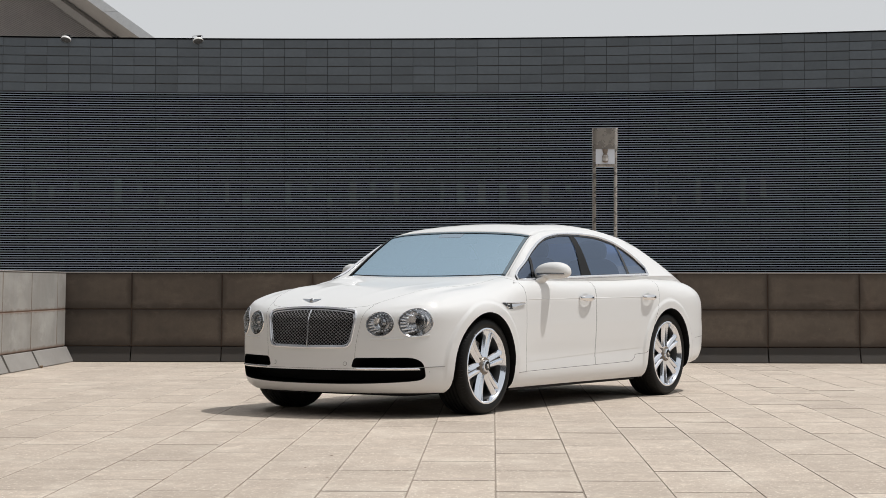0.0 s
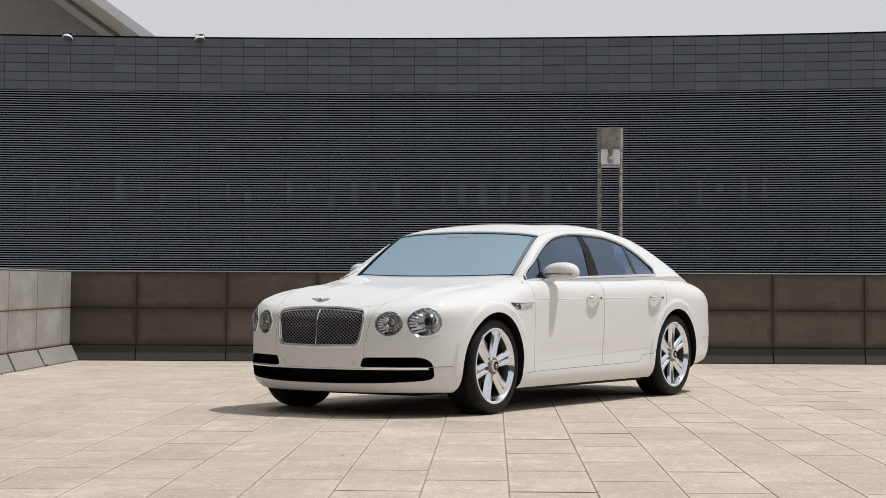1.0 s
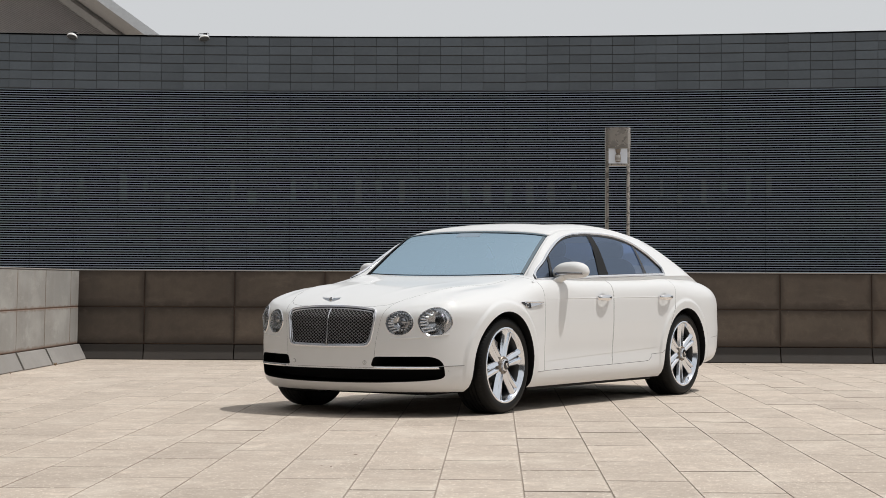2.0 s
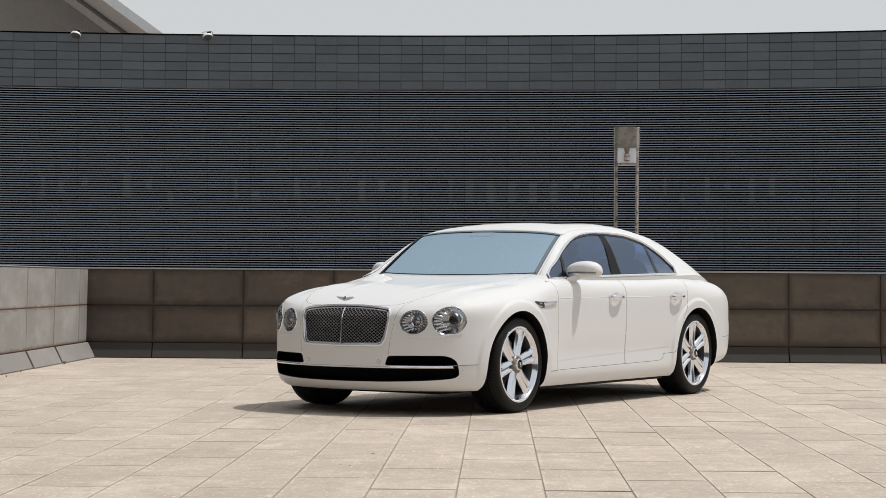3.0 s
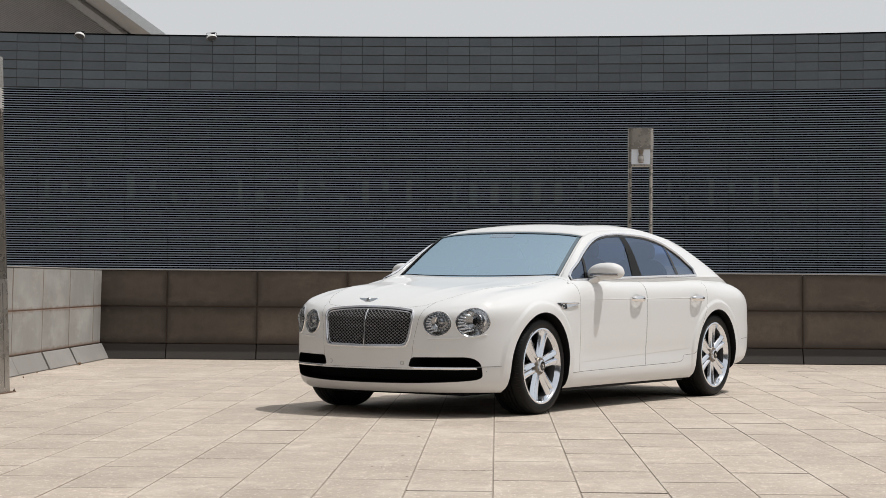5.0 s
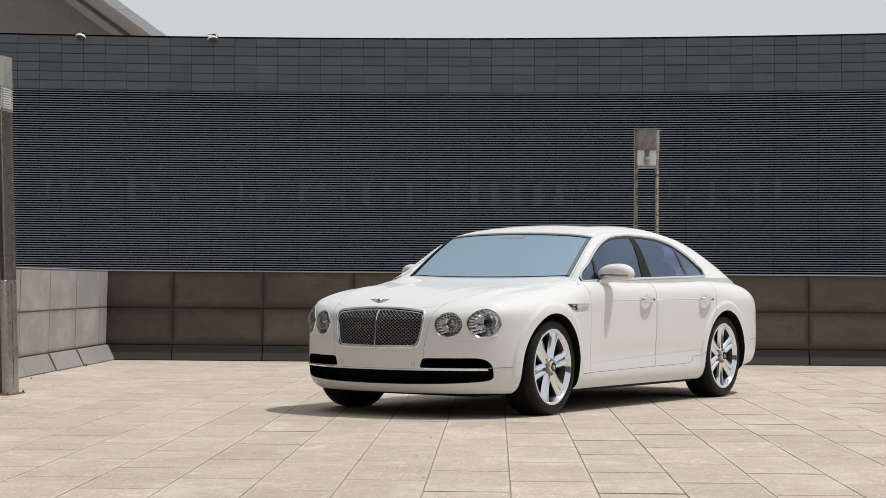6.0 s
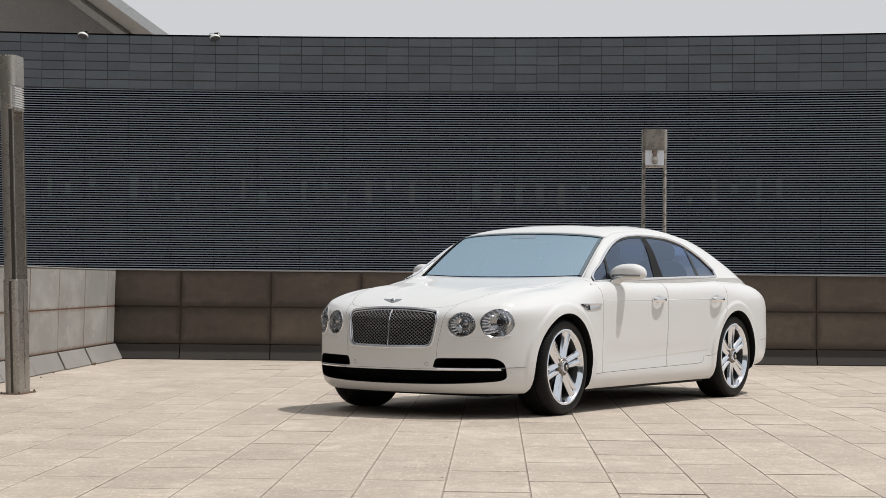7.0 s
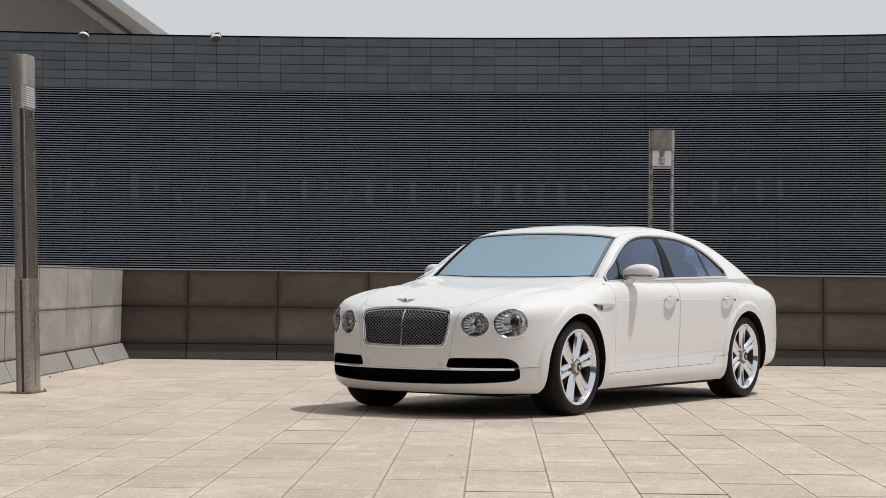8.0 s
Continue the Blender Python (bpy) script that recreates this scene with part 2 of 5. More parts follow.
def glass_material(name, tint, ior, rough=0.0, sheen=(0.93, 0.97, 1.0)):
    m = bpy.data.materials.new(name)
    m.use_nodes = True
    nt = m.node_tree
    nt.nodes.clear()
    out = nt.nodes.new("ShaderNodeOutputMaterial")
    mix = nt.nodes.new("ShaderNodeMixShader")
    fr = nt.nodes.new("ShaderNodeFresnel")
    fr.inputs["IOR"].default_value = ior
    tr = nt.nodes.new("ShaderNodeBsdfTransparent")
    tr.inputs[0].default_value = (*tint, 1)
    gl = nt.nodes.new("ShaderNodeBsdfGlossy")
    gl.inputs["Roughness"].default_value = rough
    gl.inputs[0].default_value = (*sheen, 1)
    nt.links.new(fr.outputs[0], mix.inputs[0])
    nt.links.new(tr.outputs[0], mix.inputs[1])
    nt.links.new(gl.outputs[0], mix.inputs[2])
    nt.links.new(mix.outputs[0], out.inputs[0])
    return m


M_GLASS = glass_material("windscreen_glass", (0.70, 0.80, 0.88), 18.0, 0.0, (0.645, 0.855, 1.0))
M_SHIELD = glass_material("printed_patch_glass", (0.05, 0.055, 0.06), 15.0, 0.0, (0.74, 0.88, 1.0))
M_FRIT = glass_material("printed_border_glass", (0.05, 0.055, 0.06), 4.6, 0.0, (0.76, 0.92, 1.0))
M_SIDE_GLASS = glass_material("tinted_side_glass", (0.36, 0.43, 0.56), 2.8, 0.0, (0.62, 0.76, 1.0))
M_LENS = glass_material("clear_lens", (0.95, 0.96, 0.97), 1.45)
# dull grey for the two added slabs that block skylight out of view
M_SKY_BLOCKER = stone_material("sky_blocker_grey", (0.10, 0.10, 0.10), (0.12, 0.12, 0.12), (0.08, 0.08, 0.08), 0.4, grain=10)

# ---- building helpers ----
def part(name, bm, mat, parent=None, label="", smooth=0.0):
    """Links a bmesh as one mesh object under a thing or a part. smooth: edges flatter than that angle are smoothed."""
    me = bpy.data.meshes.new(name)
    bmesh.ops.recalc_face_normals(bm, faces=bm.faces[:])
    bm.to_mesh(me)
    bm.free()
    for one in (mat if isinstance(mat, (list, tuple)) else [mat]):
        me.materials.append(one)
    if smooth:
        me.shade_smooth()
        me.set_sharp_from_angle(angle=radians(smooth))
    ob = new(name, me)
    ob.parent = parent
    if label:
        tagged(ob, label)
    return ob


def thing(name, at, label, category, group="", kind=""):
    ob = new(name)
    ob.matrix_basis = at
    ob.empty_display_size = 0.2
    return tagged(ob, label, category, group, kind)


def box(bm, x0, x1, y0, y1, z0, z1, bevel=0.0, mat=0):
    vs = [bm.verts.new((x, y, z)) for x in (x0, x1) for y in (y0, y1) for z in (z0, z1)]
    fs = [bm.faces.new([vs[i] for i in f]) for f in ((0, 1, 3, 2), (4, 6, 7, 5), (0, 4, 5, 1), (2, 3, 7, 6), (0, 2, 6, 4), (1, 5, 7, 3))]
    for f in fs:
        f.material_index = mat
    if bevel:
        es = {e for f in fs for e in f.edges}
        bmesh.ops.bevel(bm, geom=list(es), offset=bevel, segments=2, affect='EDGES', profile=0.5)
    return bm


def prism(bm, outline, axis, a, b, mat=0):
    """A closed outline of 2D points, pushed from a to b along an axis ('x', 'y' or 'z')."""
    def at(p, w):
        return {'x': (w, p[0], p[1]), 'y': (p[0], w, p[1]), 'z': (p[0], p[1], w)}[axis]
    lo = [bm.verts.new(at(p, a)) for p in outline]
    hi = [bm.verts.new(at(p, b)) for p in outline]
    fs = [bm.faces.new(lo[::-1]), bm.faces.new(hi)]
    n = len(outline)
    for i in range(n):
        fs.append(bm.faces.new((lo[i], lo[(i + 1) % n], hi[(i + 1) % n], hi[i])))
    for f in fs:
        f.material_index = mat
    return bm


def grid(bm, rows, closed=False, mat=0, flip=False):
    """Faces between rows of points; returns the faces as rows of lists."""
    vs = [[bm.verts.new(p) for p in row] for row in rows]
    out = []
    for a, b in zip(vs, vs[1:]):
        line = []
        n = len(a)
        for i in range(n if closed else n - 1):
            j = (i + 1) % n
            f = bm.faces.new((a[i], a[j], b[j], b[i]) if not flip else (a[i], b[i], b[j], a[j]))
            f.material_index = mat
            line.append(f)
        out.append(line)
    return vs, out


def lathe(bm, profile, steps=32, axis='x', mat=0, centre=(0, 0, 0), arc=(0.0, 360.0)):
    """Turns a profile of (along, radius) about an axis."""
    full = abs(arc[1] - arc[0]) > 359.9
    rows = []
    for along, r in profile:
        row = []
        for k in range(steps if full else steps + 1):
            a = radians(arc[0] + (arc[1] - arc[0]) * k / steps)
            c, s = r * math.cos(a), r * math.sin(a)
            p = {'x': (along, c, s), 'y': (c, along, s), 'z': (c, s, along)}[axis]
            row.append(tuple(p[i] + centre[i] for i in range(3)))
        rows.append(row)
    return grid(bm, rows, closed=full, mat=mat)


def tube(bm, points, radius, steps=8, mat=0, closed=False):
    """A round bar along a row of points."""
    pts = [Vector(p) for p in points]
    rows = []
    n = len(pts)
    for i, p in enumerate(pts):
        a = pts[(i - 1) % n] if closed or i else pts[i]
        b = pts[(i + 1) % n] if closed or i < n - 1 else pts[i]
        d = (b - a).normalized()
        side = d.cross(Vector((0, 0, 1)))
        if side.length < 0.05:
            side = d.cross(Vector((0, 1, 0)))
        side.normalize()
        up = side.cross(d)
        rows.append([p + side * math.cos(2 * math.pi * k / steps) * radius + up * math.sin(2 * math.pi * k / steps) * radius for k in range(steps)])
    vs, _ = grid(bm, rows + ([rows[0]] if closed else []), closed=True, mat=mat)
    if not closed:
        for end in (vs[0], vs[-1]):
            f = bm.faces.new(end)
            f.material_index = mat
    return bm


def curve(*pairs):
    """A smooth monotone curve through (x, y) pairs."""
    xs, ys = [p[0] for p in pairs], [p[1] for p in pairs]
    n = len(xs)
    d = [(ys[i + 1] - ys[i]) / (xs[i + 1] - xs[i]) for i in range(n - 1)]
    m = [d[0]] + [0.0 if d[i - 1] * d[i] <= 0 else 2 * d[i - 1] * d[i] / (d[i - 1] + d[i]) for i in range(1, n - 1)] + [d[-1]]

    def at(x):
        if x <= xs[0]:
            return ys[0]
        if x >= xs[-1]:
            return ys[-1]
        i = max(k for k in range(n - 1) if xs[k] <= x)
        h = xs[i + 1] - xs[i]
        t = (x - xs[i]) / h
        return ((2 * t ** 3 - 3 * t ** 2 + 1) * ys[i] + (t ** 3 - 2 * t ** 2 + t) * h * m[i]
                + (-2 * t ** 3 + 3 * t ** 2) * ys[i + 1] + (t ** 3 - t ** 2) * h * m[i + 1])
    return at


# ---- site: ground, low walls ----
TILE_W, TILE_L, TILE_X0, TILE_Y0 = 0.4115, 1.035, 0.061, 9.29
WALL_Y, WALL_X, WALL_H = 24.13, -5.16, 1.11

bm = bmesh.new()
box(bm, -900, 900, -900, 1500, -0.5, -0.06)
tagged(part("ground", bm, M_GROUND), "pale open ground reaching to the horizon", "ground", kind="structure")

bm = bmesh.new()
box(bm, WALL_X - 0.3, 16.0, -6.0, WALL_Y + 1.6, -0.059, -0.0035)
pavement = tagged(part("pavement", bm, M_JOINT), "beige rectangular granite paving slabs with dark joints", "pavement", kind="structure")


def bevel_slab(w, l, h=0.045, c=0.0015, rim=0.012, gap=0.0045, side=0.0008):
    """Points, faces and materials of a slab with chamfered top edge and dirty ends."""
    x, y = w / 2 - side, l / 2 - gap
    v = [(-x, -y, -h), (x, -y, -h), (x, y, -h), (-x, y, -h), (-x, -y, -c), (x, -y, -c), (x, y, -c), (-x, y, -c),
         (c - x, c - y, 0), (x - c, c - y, 0), (x - c, y - c, 0), (c - x, y - c, 0),
         (c - x, rim - y, 0), (x - c, rim - y, 0), (x - c, y - rim, 0), (c - x, y - rim, 0)]
    f = [(0, 1, 5, 4), (1, 2, 6, 5), (2, 3, 7, 6), (3, 0, 4, 7), (4, 5, 9, 8), (5, 6, 10, 14, 13, 9), (6, 7, 11, 10), (7, 4, 8, 12, 15, 11),
         (8, 9, 13, 12), (15, 14, 10, 11), (12, 13, 14, 15)]
    return v, f, [2, 2, 2, 2, 1, 0, 1, 0, 1, 1, 0]


# ---- low stone walls ----
def wall_profile(top):
    """Depth and height of the wall's face: sloped plinth, then a face that is nearly plumb."""
    return [(0.0, 0.0), (-0.085, 0.195), (top, WALL_H - 0.010)]


def low_wall(name, at, length, joints, label, stone, plinth, thick, filler, sunk, g, top, blocks=()):
    """A wall along +x whose face looks to -y; pieces are laid between the joints."""
    root = thing(name, at, label, "wall", kind="structure")
    bm = bmesh.new()
    (d0, z0), (d1, z1), (d2, z2) = wall_profile(top)
    prism(bm, [(sunk + 0.075, -0.06), (sunk + 0.06 - d1, z1 - 0.012), (sunk - d1, z1), (sunk - d2, z2 - 0.01), (thick, z2 - 0.01), (thick, -0.06)], 'x', joints[0], length)
    part("core", bm, filler, root)
    bm = bmesh.new()
    box(bm, joints[0], length, -d2 - 0.012, thick + 0.012, z2 - 0.002, WALL_H, 0.004)
    part("coping", bm, M_COPING, root, "thin pale stone coping")
    rows = [((d0, z0), (d1, z1)), ((d1, z1), (d1 + (d2 - d1) * 0.5, 0.652)), ((d1 + (d2 - d1) * 0.5, 0.652), (d2, z2))]
    rng = random.Random(name)
    spans_x = list(zip(joints, joints[1:]))
    for i, (x0, x1) in enumerate(spans_x):
        for k, ((da, za), (db, zb)) in enumerate(rows):
            bm = bmesh.new()
            out = rng.uniform(0.0, 0.004)
            gx = g
            if k == 0 and blocks:
                # sunken and proud plinth blocks; the block at the corner runs on under the last narrow panel
                if i == len(spans_x) - 1:
                    continue
                if i == len(spans_x) - 2:
                    x1 = joints[-1]
                back = len(spans_x) - 2 - i
                out = blocks[back] if back < len(blocks) else rng.uniform(0.0, 0.006)
                gx = g * 2.0
            face = [(x0 + gx, -da - out, za + g), (x1 - gx, -da - out, za + g), (x1 - gx, -db - out, zb - g), (x0 + gx, -db - out, zb - g)]
            c = 0.005
            inner = [(x0 + gx + c, -da - out - 0.004, za + g + c), (x1 - gx - c, -da - out - 0.004, za + g + c),
                     (x1 - gx - c, -db - out - 0.004, zb - g - c), (x0 + gx + c, -db - out - 0.004, zb - g - c)]
            rear = [(x, y + 0.028, z) for x, y, z in face]
            grid(bm, [rear, face, inner], closed=True)
            bm.faces.new(list(bm.verts)[-4:])
            part("plinth_stone" if k == 0 else "stone_panel", bm, plinth if k == 0 else stone, root)
    return root


JOINTS_N = [-0.3] + [0.735 + 1.121 * k for k in range(36)]
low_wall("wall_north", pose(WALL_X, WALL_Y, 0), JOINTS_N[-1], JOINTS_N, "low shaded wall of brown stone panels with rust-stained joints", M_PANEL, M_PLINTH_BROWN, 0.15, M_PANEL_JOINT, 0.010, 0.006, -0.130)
JOINTS_W = [1.325 * k for k in range(14)]
JOINTS_W.append(JOINTS_W[-1] + 0.46)
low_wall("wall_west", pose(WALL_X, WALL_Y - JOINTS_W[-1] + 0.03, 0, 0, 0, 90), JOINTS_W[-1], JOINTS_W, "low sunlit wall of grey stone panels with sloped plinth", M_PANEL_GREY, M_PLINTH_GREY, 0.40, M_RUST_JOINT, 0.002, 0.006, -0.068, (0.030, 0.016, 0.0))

# added slab, never in view: dims skylight on faces that look south
bm = bmesh.new()
box(bm, -70, 70, -24.0, -22.0, -0.06, 12.0)
tagged(part("wall_south", bm, M_SKY_BLOCKER), "unseen dark grey slab added behind the viewpoint to dim skylight", "wall", kind="structure")
# second added slab outside the view, to darken sides that face left
bm = bmesh.new()
box(bm, -13, -11, -21.5, 33, -0.06, 13.0)
tagged(part("wall_far_west", bm, M_SKY_BLOCKER), "unseen dark grey slab added on the left to dim skylight", "wall", kind="structure")

# ---- curved louvred building ----
ARC_X, ARC_R, ARC_Y = -6.0, 109.0, 90.0 - 109.0
FAC_TOP, FAC_BAND = 12.255, 9.735


def on_arc(a, r=0.0, z=0.0):
    """A point on the curved front, a metres along it to the right of its middle and r metres behind its face."""
    t = a / ARC_R
    return (ARC_X + (ARC_R + r) * math.sin(t), ARC_Y + (ARC_R + r) * math.cos(t), z)


A0, A1 = -37.137, 76.55
hall = thing("hall_building", pose(0, 0, 0), "long curved dark grey building front with louvres and tiled parapet", "building")


def arc_slab(bm, a0, a1, r0, r1, z0, z1, step=2.0, mat=0):
    n = max(1, round((a1 - a0) / step))
    rows = []
    for k in range(n + 1):
        a = a0 + (a1 - a0) * k / n
        rows.append([on_arc(a, r0, z0), on_arc(a, r1, z0), on_arc(a, r1, z1), on_arc(a, r0, z1)])
    vs, _ = grid(bm, rows, closed=True, mat=mat)
    bm.faces.new(vs[0]).material_index = mat
    bm.faces.new(vs[-1][::-1]).material_index = mat


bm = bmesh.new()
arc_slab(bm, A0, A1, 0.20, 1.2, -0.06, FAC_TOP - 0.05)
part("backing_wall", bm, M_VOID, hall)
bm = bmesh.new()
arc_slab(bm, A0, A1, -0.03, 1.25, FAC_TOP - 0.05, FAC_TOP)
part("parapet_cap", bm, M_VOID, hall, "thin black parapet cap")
bm = bmesh.new()
arc_slab(bm, A0, A1, 0.035, 0.20, FAC_BAND, FAC_TOP - 0.05)
part("parapet_core", bm, M_CLAD_JOINT, hall)
# slats
PITCH = 0.1068
bm = bmesh.new()
z = FAC_BAND - 0.05
while z > -0.05:
    for a in [A0 + 1.975 * k for k in range(round((A1 - A0) / 1.975))]:
        a0, a1 = a + 0.006, a + 1.975 - 0.006
        rows = []
        for t in (a0, (a0 + a1) / 2, a1):
            rows.append([on_arc(t, 0.000, z), on_arc(t, 0.045, z + 0.022), on_arc(t, 0.05, z + 0.018), on_arc(t, 0.016, z - 0.0155), on_arc(t, 0.008, z - 0.0155)])
        vs, _ = grid(bm, rows, closed=True)
        bm.faces.new(vs[0])
        bm.faces.new(vs[-1][::-1])
    z -= PITCH
tagged(part("louvre_slats", bm, M_SLAT, hall, "thin grey metal louvre slats"), kind="stuff")
# pale panels that show faintly through the slats
# along the front, width, foot and top
PANES = [(-15.0, 0.16, 4.7, 5.6), (-14.2, 0.26, 4.9, 5.4), (-13.1, 0.24, 5.2, 5.6), (-11.2, 0.34, 4.7, 5.8), (-10.2, 0.24, 5.1, 5.5), (-9.2, 0.24, 4.6, 5.0),
         (-6.2, 0.16, 4.7, 5.6), (-5.3, 0.37, 4.6, 5.1), (-3.4, 0.24, 4.7, 5.6), (-2.4, 0.21, 5.2, 5.5), (-1.5, 0.21, 4.5, 5.0), (-0.4, 0.31, 4.6, 5.6),
         (0.5, 0.31, 5.1, 5.6), (1.6, 0.26, 4.6, 5.6), (3.7, 0.13, 4.6, 5.6), (9.5, 0.26, 5.2, 5.5), (13.5, 0.13, 4.9, 5.7), (14.3, 0.21, 4.6, 5.0),
         (15.4, 0.23, 4.6, 5.7), (16.3, 0.31, 5.1, 5.5), (17.4, 0.23, 4.6, 5.8), (18.3, 0.26, 4.9, 5.8)]
PANES += [(4.56 + 0.973 * k, 0.36, 4.6, 5.55) for k in range(5)]
rng = random.Random(5)
for a, w, low, top in PANES:
    bm = bmesh.new()
    arc_slab(bm, a - w / 2, a + w / 2, 0.075, 0.11, low, top)
    part("pale_pane", bm, M_GHOST_RED if rng.random() < 0.4 else M_GHOST, hall)
# parapet panels
ROW_H = (FAC_TOP - 0.05 - FAC_BAND) / 6
COL_W = 0.9875
rest = bmesh.new()
shared = {}
for c in range(round((A1 - A0) / COL_W)):
    a = A0 + c * COL_W
    near = -25.5 < a < 23.5
    for r in range(6):
        z0 = FAC_BAND + r * ROW_H
        if near:
            if "panel" not in shared:
                b2 = bmesh.new()
                g, g2, w, h = 0.007, 0.019, COL_W, ROW_H
                face = [(g, 0, g2), (w - g, 0, g2), (w - g, 0, h - g2), (g, 0, h - g2)]
                inner = [(g + .01, -.008, g2 + .01), (w - g - .01, -.008, g2 + .01), (w - g - .01, -.008, h - g2 - .01), (g + .01, -.008, h - g2 - .01)]
                grid(b2, [[(x, 0.035, q) for x, y, q in face], face, inner], closed=True)
                b2.faces.new(list(b2.verts)[-4:])
                shared["panel"] = part("cladding_panel", b2, M_CLAD, hall)
                ob = shared["panel"]
            else:
                ob = new("cladding_panel", shared["panel"].data)
                ob.parent = hall
            p = on_arc(a)
            ob.matrix_basis = pose(p[0], p[1] + rng.uniform(-0.006, 0.006), z0 + rng.uniform(-0.009, 0.009), rng.uniform(-0.5, 0.5), rng.uniform(-0.25, 0.25), -math.degrees((a + COL_W / 2) / ARC_R))
        else:
            arc_slab(rest, a + 0.016, a + COL_W - 0.016, 0.0, 0.035, z0 + 0.016, z0 + ROW_H - 0.016)
tagged(part("cladding_rest", rest, M_CLAD_FAR, hall, "dark grey cladding panels"), kind="stuff")

# ---- far hall roof ----
far = thing("far_hall", pose(0, 0, 0), "far hall with a steep pale roof edge and ribbed cladding", "building")
SLOPE = Vector((0.812, 0.0, -0.584))


def roof_strip(bm, a, b, thick, k0=-16.0, k1=13.0):
    """A plank that follows the roof's slope between two lines through a and b."""
    rows = []
    for k in (k0, k1):
        p, q = Vector(a) + SLOPE * k, Vector(b) + SLOPE * k
        rows.append([p, q, q + Vector(thick), p + Vector(thick)])
    vs, _ = grid(bm, rows, closed=True)
    bm.faces.new(vs[0])
    bm.faces.new(vs[1][::-1])


for k in range(-5, 5):
    bm = bmesh.new()
    roof_strip(bm, (-20.90, 115.0, 15.5), (-20.01, 115.0, 15.5), (0, 0.25, 0), k * 2.6 + 0.01, k * 2.6 + 2.59)
    part("fascia_panel", bm, M_ROOF_PALE, far)
bm = bmesh.new()
roof_strip(bm, (-20.01, 115.26, 15.5), (-26.3, 149.5, 19.2), (-0.3, 0, -0.25))
part("roof", bm, M_ROOF_PALE, far)
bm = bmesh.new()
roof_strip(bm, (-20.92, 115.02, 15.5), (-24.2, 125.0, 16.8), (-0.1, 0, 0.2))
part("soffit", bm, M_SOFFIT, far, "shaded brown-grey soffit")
bm = bmesh.new()
roof_strip(bm, (-24.05, 123.2, 16.5), (-24.80, 123.2, 16.5), (0, 0.5, 0.3))
part("edge_beam", bm, M_RIB, far, "pale beam below the soffit")
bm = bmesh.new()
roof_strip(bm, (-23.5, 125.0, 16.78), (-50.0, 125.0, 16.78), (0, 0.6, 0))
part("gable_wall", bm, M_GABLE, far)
bm = bmesh.new()
for k in range(75):
    z0 = 6.0 + k * 0.36
    x1 = -25.3 - (z0 - 16.78) * 1.39
    rows = []
    for x in (x1, x1 - 34.0):
        zz = z0 + (x1 - x) * 0.48
        rows.append([(x, 124.98, zz), (x, 124.90, zz + 0.02), (x, 124.90, zz + 0.06), (x, 124.98, zz + 0.08)])
    grid(bm, rows, closed=True)
tagged(part("ribs", bm, M_RIB, far, "fine slanting ribs of cladding"), kind="stuff")
bm = bmesh.new()
box(bm, -60, -26.0, 125.7, 160, -0.06, 15.0)
part("body", bm, M_SOFFIT, far)


# ---- floodlights on the parapet ----
def floodlight(at):
    root = thing("floodlight", at, "small white floodlight with wire bracket on the parapet", "floodlight", "floodlights on the parapet")
    bm = bmesh.new()
    lathe(bm, [(0.10, 0.02), (0.085, 0.12), (0.04, 0.20), (-0.02, 0.235), (-0.06, 0.24), (-0.075, 0.225)], 24, 'z')
    bm.faces.new([v for v in bm.verts if v.co.z > 0.099])
    part("housing", bm, M_WHITE_METAL, root, smooth=40)
    bm = bmesh.new()
    lathe(bm, [(-0.07, 0.222), (-0.085, 0.12), (-0.09, 0.01)], 24, 'z')
    part("lens", bm, M_RIM_GREY_STEEL, root, "dull lens", smooth=40)
    bm = bmesh.new()
    tube(bm, [(-0.23, 0, 0.0), (-0.24, 0, 0.18), (-0.19, 0, 0.23), (0.19, 0, 0.23), (0.24, 0, 0.18), (0.23, 0, 0.0)], 0.013, 6)
    tube(bm, [(0, 0, 0.23), (0.05, 0.25, 0.15)], 0.025, 6)
    part("bracket", bm, M_RIM_GREY_STEEL, root)
    bm = bmesh.new()
    box(bm, 0.02, 0.16, -0.08, 0.06, 0.1, 0.2, 0.01)
    part("driver_box", bm, M_BLACK, root)
    return root


for a, tilt in ((-13.54, 12), (-7.53, -6)):
    p = on_arc(a, -0.28, FAC_TOP - 0.12)
    floodlight(pose(p[0], p[1], p[2], -24, tilt, 10))


# ---- plaza lamps ----
def rounded(w, d, r, n=5):
    """A rounded rectangle, as a closed row of 2D points."""
    out = []
    for cx, cy, a0 in ((w / 2 - r, d / 2 - r, 0), (r - w / 2, d / 2 - r, 90), (r - w / 2, r - d / 2, 180), (w / 2 - r, r - d / 2, 270)):
        for k in range(n):
            a = radians(a0 + 90 * k / (n - 1))
            out.append((cx + r * math.cos(a), cy + r * math.sin(a)))
    return out


def moved(outline, dx, dy=0.0):
    return [(x + dx, y + dy) for x, y in outline]


